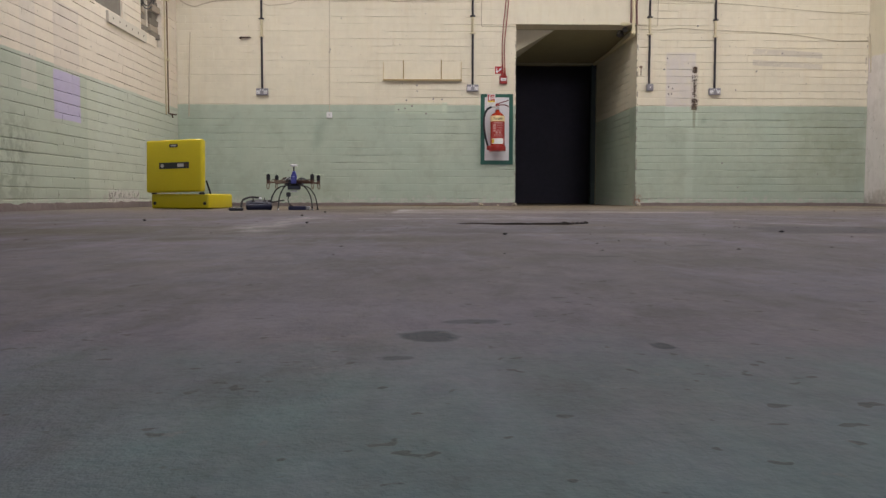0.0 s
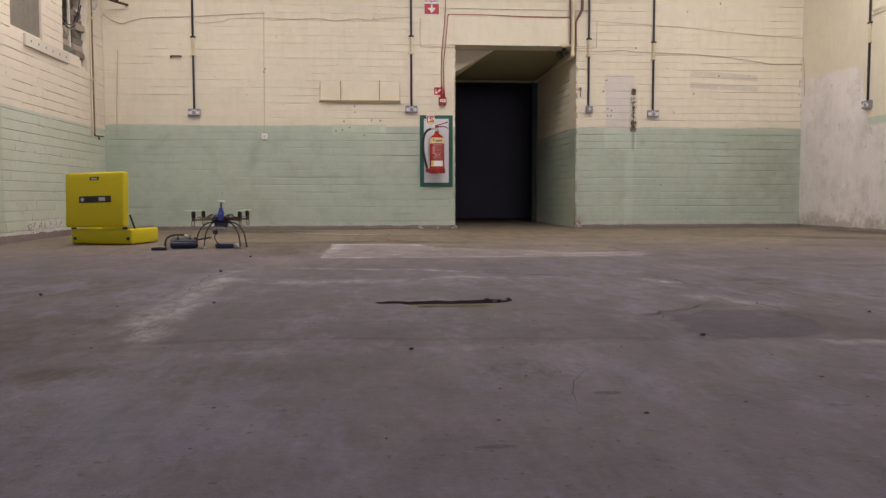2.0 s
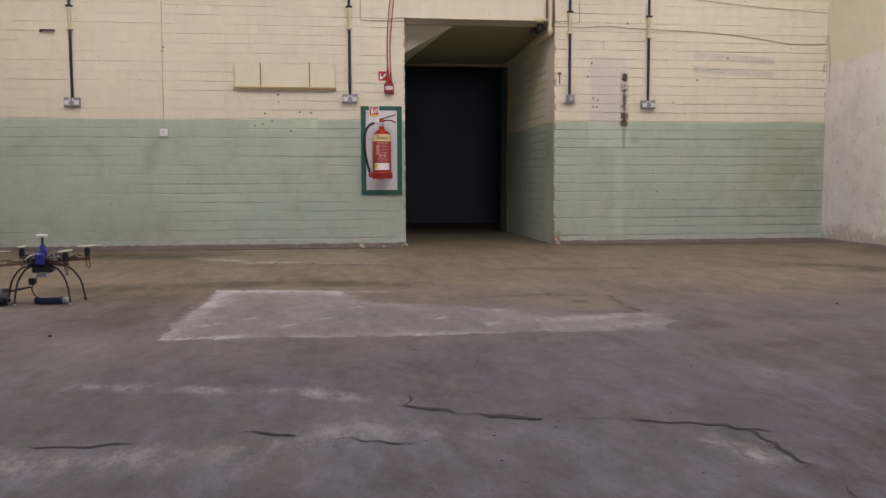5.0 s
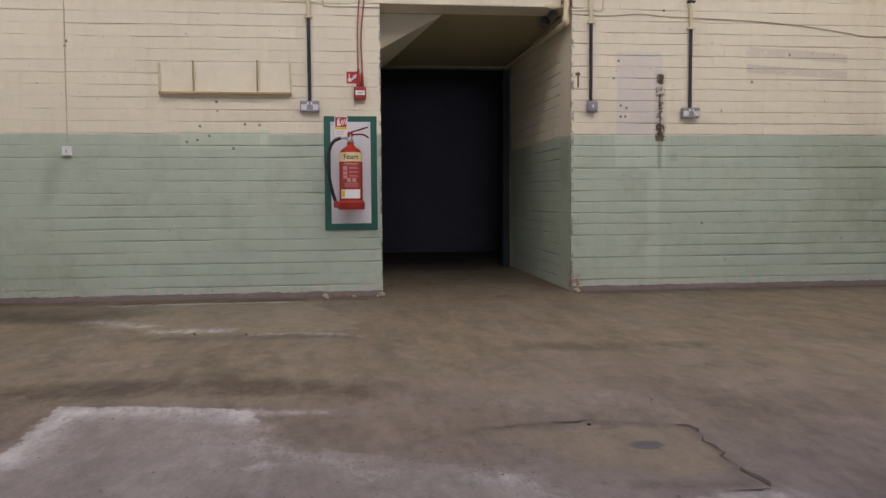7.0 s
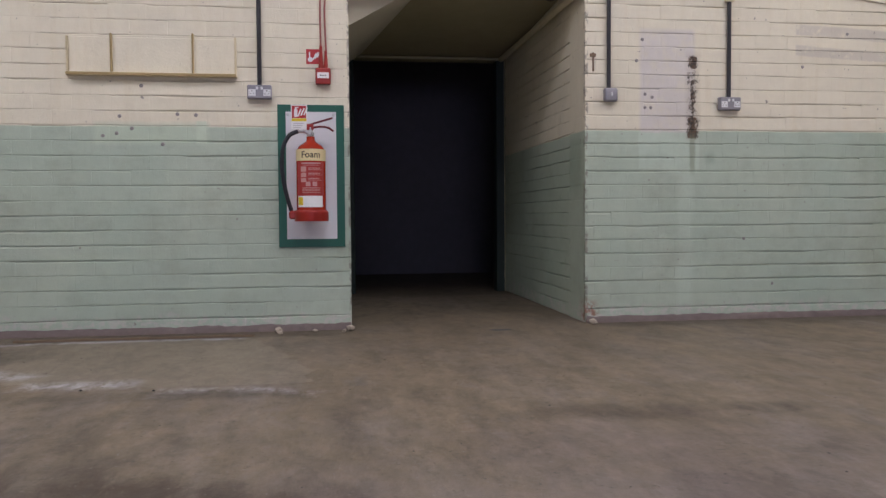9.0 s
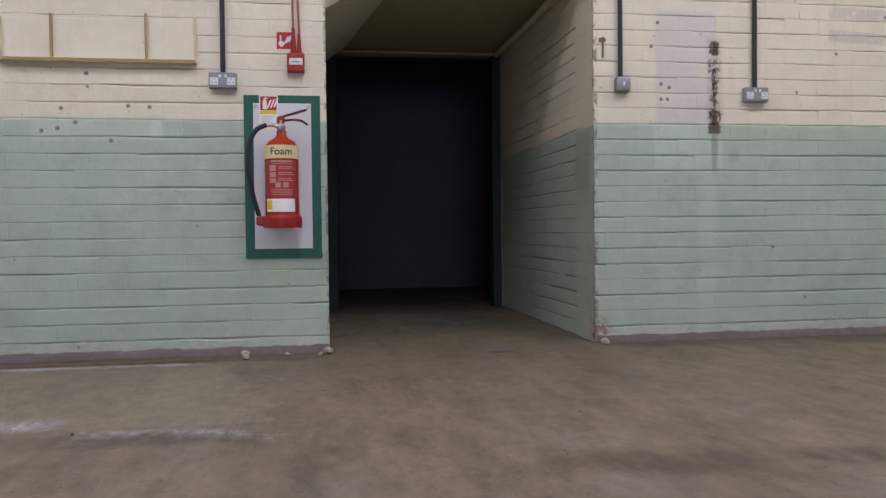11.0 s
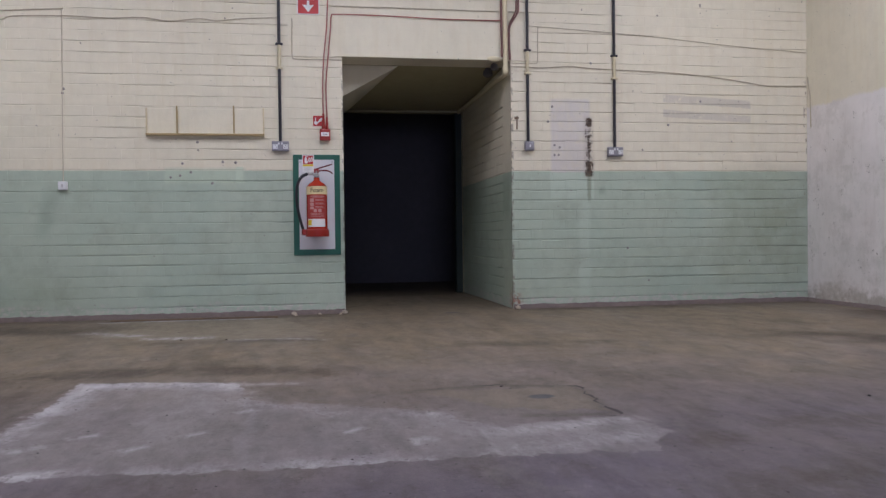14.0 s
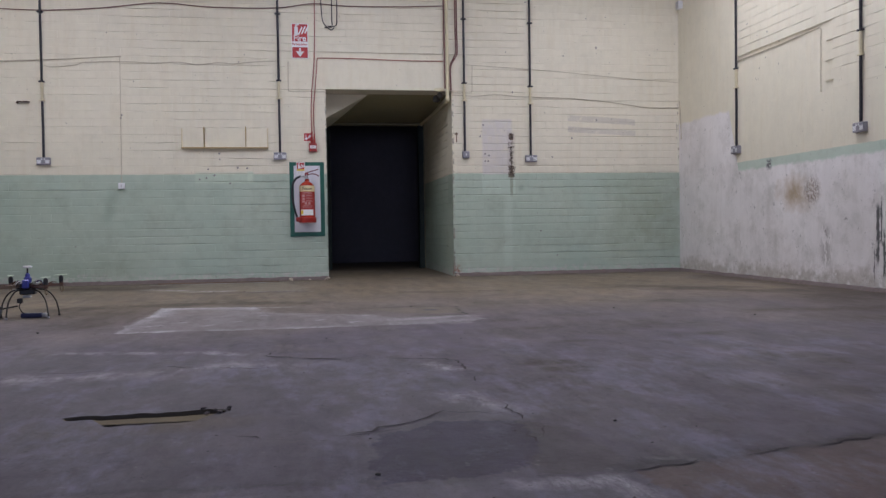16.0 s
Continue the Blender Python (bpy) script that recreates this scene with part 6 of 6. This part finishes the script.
for sx, sy, f in ((-1, -1, 0.131), (1, -1, 0.164), (1, 1, 0.197), (-1, 1, 0.225)):
    leg = part("leg", sweep(bend([(sx * 0.05, sy * 0.05, 0.222), (sx * f * 0.62, sy * 0.075, 0.20), (sx * f * 0.87, sy * 0.095, 0.135), (sx * f * 0.97, sy * 0.105, 0.06), (sx * f, sy * 0.11, 0.010)], 6), 0.0056, 8), CARBON, dr, "thin black arched leg", True)
    part("foot_tip", lathe(bmesh.new(), [(0.007, 0.0), (0.010, 0.003), (0.010, 0.012), (0.007, 0.016)], 10, pose(sx * f, sy * 0.11, 0)), SILVER if sy < 0 else RUBBER, leg)
bp = thing("battery_pack", "dark blue battery pack with a silver end lying on the floor", "battery", pose(-2.23, 6.22, 0, 0, 0, -4))
part("pack", box(-0.085, 0.06, -0.022, 0.022, 0.002, 0.036, 0.008, None, 2), NAVY_PLASTIC, bp)
part("end_cap", box(0.0605, 0.095, -0.02, 0.02, 0.003, 0.034, 0.008), SILVER, bp, "silver end")
tx = thing("radio_transmitter", "dark radio control transmitter lying on the floor", "remote control", pose(-2.555, 6.22, 0, 0, 0, 12))
part("body", box(-0.105, 0.105, -0.080, 0.080, -0.024, 0.024, 0.018, pose(0, 0, 0.042, 13, 0, 0), 3), SHELL, tx, "", True)
part("face", box(-0.075, 0.075, -0.050, 0.05, 0.0241, 0.032, 0.004, pose(0, 0, 0.042, 13, 0, 0)), SLATE, tx, "slate grey face plate")
for sx in (-0.045, 0.045):
    part("stick", lathe(bmesh.new(), [(0.016, 0.032), (0.01, 0.040), (0.004, 0.042), (0.004, 0.056), (0.006, 0.060)], 12, pose(0, 0, 0.042, 13, 0, 0) @ pose(sx, 0.005, 0)), BLACK_PLASTIC, tx)
part("top_cap", box(-0.005, 0.025, -0.015, 0.015, 0.0, 0.014, 0.005, pose(0.0, 0.045, 0.090, 13, 0, 0)), WHITE_PLASTIC, tx, "pale top cap")
part("grip", box(-0.085, -0.05, -0.05, 0.05, -0.026, -0.0245, 0.0, pose(0, 0, 0.042, 13, 0, 0)), RUBBER, tx)
part("aerial_base", lathe(bmesh.new(), [(0.014, -0.03), (0.020, -0.02), (0.020, 0.012), (0.012, 0.022)], 14, pose(0.088, 0.028, 0.062)), BLACK_PLASTIC, tx)
part("aerial", sweep([(0.085, 0.03, 0.062), (0.205, 0.05, 0.082)], 0.006, 8), BLACK_PLASTIC, tx, "black aerial")
part("handle", sweep(bend([(0.0, 0.03, 0.104), (-0.07, 0.01, 0.106), (-0.125, -0.03, 0.085), (-0.14, -0.05, 0.04), (-0.135, -0.06, 0.010)]), 0.008, 8), BLACK_PLASTIC, tx, "carrying strap", True)
pk = thing("small_pack", "small flat black pack lying on the floor", "battery", pose(-2.69, 5.99, 0, 0, 0, 6))
part("pack", box(-0.055, 0.055, -0.03, 0.03, 0.001, 0.026, 0.005), BLACK_PLASTIC, pk)
part("label", box(-0.03, 0.03, -0.02, 0.02, 0.0262, 0.027), RUST, pk)

# ---- debris on the floor ----
def chip_mesh(seed, size, flat=0.5):
    rr = random.Random(seed)
    bm = bmesh.new()
    bmesh.ops.create_icosphere(bm, subdivisions=1, radius=size)
    for v in bm.verts:
        v.co = Vector((v.co.x * rr.uniform(0.7, 1.4), v.co.y * rr.uniform(0.6, 1.2), v.co.z * flat * rr.uniform(0.7, 1.2)))
    lo = min(v.co.z for v in bm.verts)
    bmesh.ops.translate(bm, verts=bm.verts, vec=(0, 0, -lo))
    return bm


STONES = [(-0.997, 1.757, 0.012), (-1.694, 2.771, 0.014), (-0.14, 1.903, 0.014), (-1.905, 4.12, 0.016), (0.486, 6.144, 0.014), (-2.45, 3.1, 0.016), (0.62, 2.3, 0.01), (1.9, 5.6, 0.014), (2.6, 4.9, 0.014), (-0.9, 8.25, 0.012), (-1.2, 8.30, 0.012), (-1.9, 5.2, 0.014), (2.82, 3.55, 0.014)]
for k, (sx, sy, r) in enumerate(STONES):
    tagged(new("stone_chip", mesh_of("stone_chip", chip_mesh(k, r * 0.65), STONE)), "small dark stone chip lying on the concrete", "stone", "stone chips").matrix_world = pose(sx, sy, 0, 0, 0, 57 * k)
for k, (sx, sy, r) in enumerate(((-0.475, 9.90, 0.028), (-0.03, 9.90, 0.030), (-0.46, 9.80, 0.02), (-0.07, 9.83, 0.018), (-0.25, 9.9, 0.016), (-4.2, 9.3, 0.03), (-4.3, 8.9, 0.04), (-4.25, 9.1, 0.035), (1.55, 9.9, 0.03))):
    tagged(new("rubble_lump", mesh_of("rubble_lump", chip_mesh(90 + k, r, 0.7), RUBBLE)), "pale lump of broken brick at the wall's foot", "rubble", "rubble lumps").matrix_world = pose(sx, sy, 0, 0, 0, 41 * k)
bm = bmesh.new()
for k in range(40):
    x0, x1 = -1.97 + 1.36 * k / 40, -1.97 + 1.36 * (k + 1) / 40
    a, b = (0.013 + 0.006 * noise.noise(Vector((q * 6.0, 2.0, 5.0))) for q in (x0, x1))
    p, q = (9.757 + 0.008 * noise.noise(Vector((w * 3.0, 7.0, 1.0))) for w in (x0, x1))
    ring0 = [bm.verts.new(c) for c in ((x0, p, 0.001), (x0, p + 0.002, a), (x0, p + 0.026, a), (x0, p + 0.028, 0.001))]
    ring1 = [bm.verts.new(c) for c in ((x1, q, 0.001), (x1, q + 0.002, b), (x1, q + 0.026, b), (x1, q + 0.028, 0.001))]
    for i in range(3):
        bm.faces.new((ring0[i], ring1[i], ring1[i + 1], ring0[i + 1]))
    if k in (0, 39):
        bm.faces.new(ring0 if k == 0 else ring1[::-1])
bmesh.ops.remove_doubles(bm, verts=bm.verts, dist=0.0003)
bmesh.ops.recalc_face_normals(bm, faces=bm.faces)
st = tagged(new("timber_strip", mesh_of("timber_strip", bm, DRY_TIMBER)), "thin worn timber strip lying along the wall", "timber strip")
lf = random.Random(5)
bm = bmesh.new()
for k in range(900):
    x, y = lf.uniform(-3.5, 4.2), lf.uniform(0.7, 9.8)
    s = lf.uniform(0.002, 0.006)
    vs = [bm.verts.new((x + s * math.cos(a) * lf.uniform(0.6, 1.3), y + s * math.sin(a) * lf.uniform(0.6, 1.3), 0.0008)) for a in (0.3, 1.9, 3.3, 4.9)]
    tip = bm.verts.new((x, y, s * 0.6))
    for i in range(4):
        bm.faces.new((vs[i], vs[(i + 1) % 4], tip))
tagged(new("grit", mesh_of("grit", bm, STONE)), "fine dark grit scattered over the concrete", "grit", "", "stuff")

# ---- brick facing, last ----
brickwork(back, lay((X0, X1), 0.0, H, keep_back, 1), lambda u, v, d: (u, Y1 + SKIN - d, v), PAINT["back"], lambda b: (-1.2 < b[0] < -0.2 or 1.46 <= b[0] < 2.9) and 0.2 < b[2] < 1.75)
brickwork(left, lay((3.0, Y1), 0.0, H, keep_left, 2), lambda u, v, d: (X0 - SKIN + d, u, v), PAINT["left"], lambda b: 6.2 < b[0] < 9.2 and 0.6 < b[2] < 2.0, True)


def keep_right(a, b, v0, v1):
    if v0 < 1.83 - 0.03 or (v0 < 2.38 and b > 7.03) or b > 8.55:
        return []
    return [(a, b, v0, v1)]


brickwork(right, lay((3.0, 8.53), 1.83, H, keep_right, 3), lambda u, v, d: (X1 + SKIN - d, u, v), PAINT["right"], None, True)
pw = bpy.data.objects["wall_passage_right"]
brickwork(pw, lay((Y1 + 0.002, PE), 0.0, OPEN_Z, lambda a, b, c, d: [(a, b, c, d)], 4), lambda u, v, d: (OPEN_X + SKIN - d, u, v), PAINT["back"], lambda b: True)
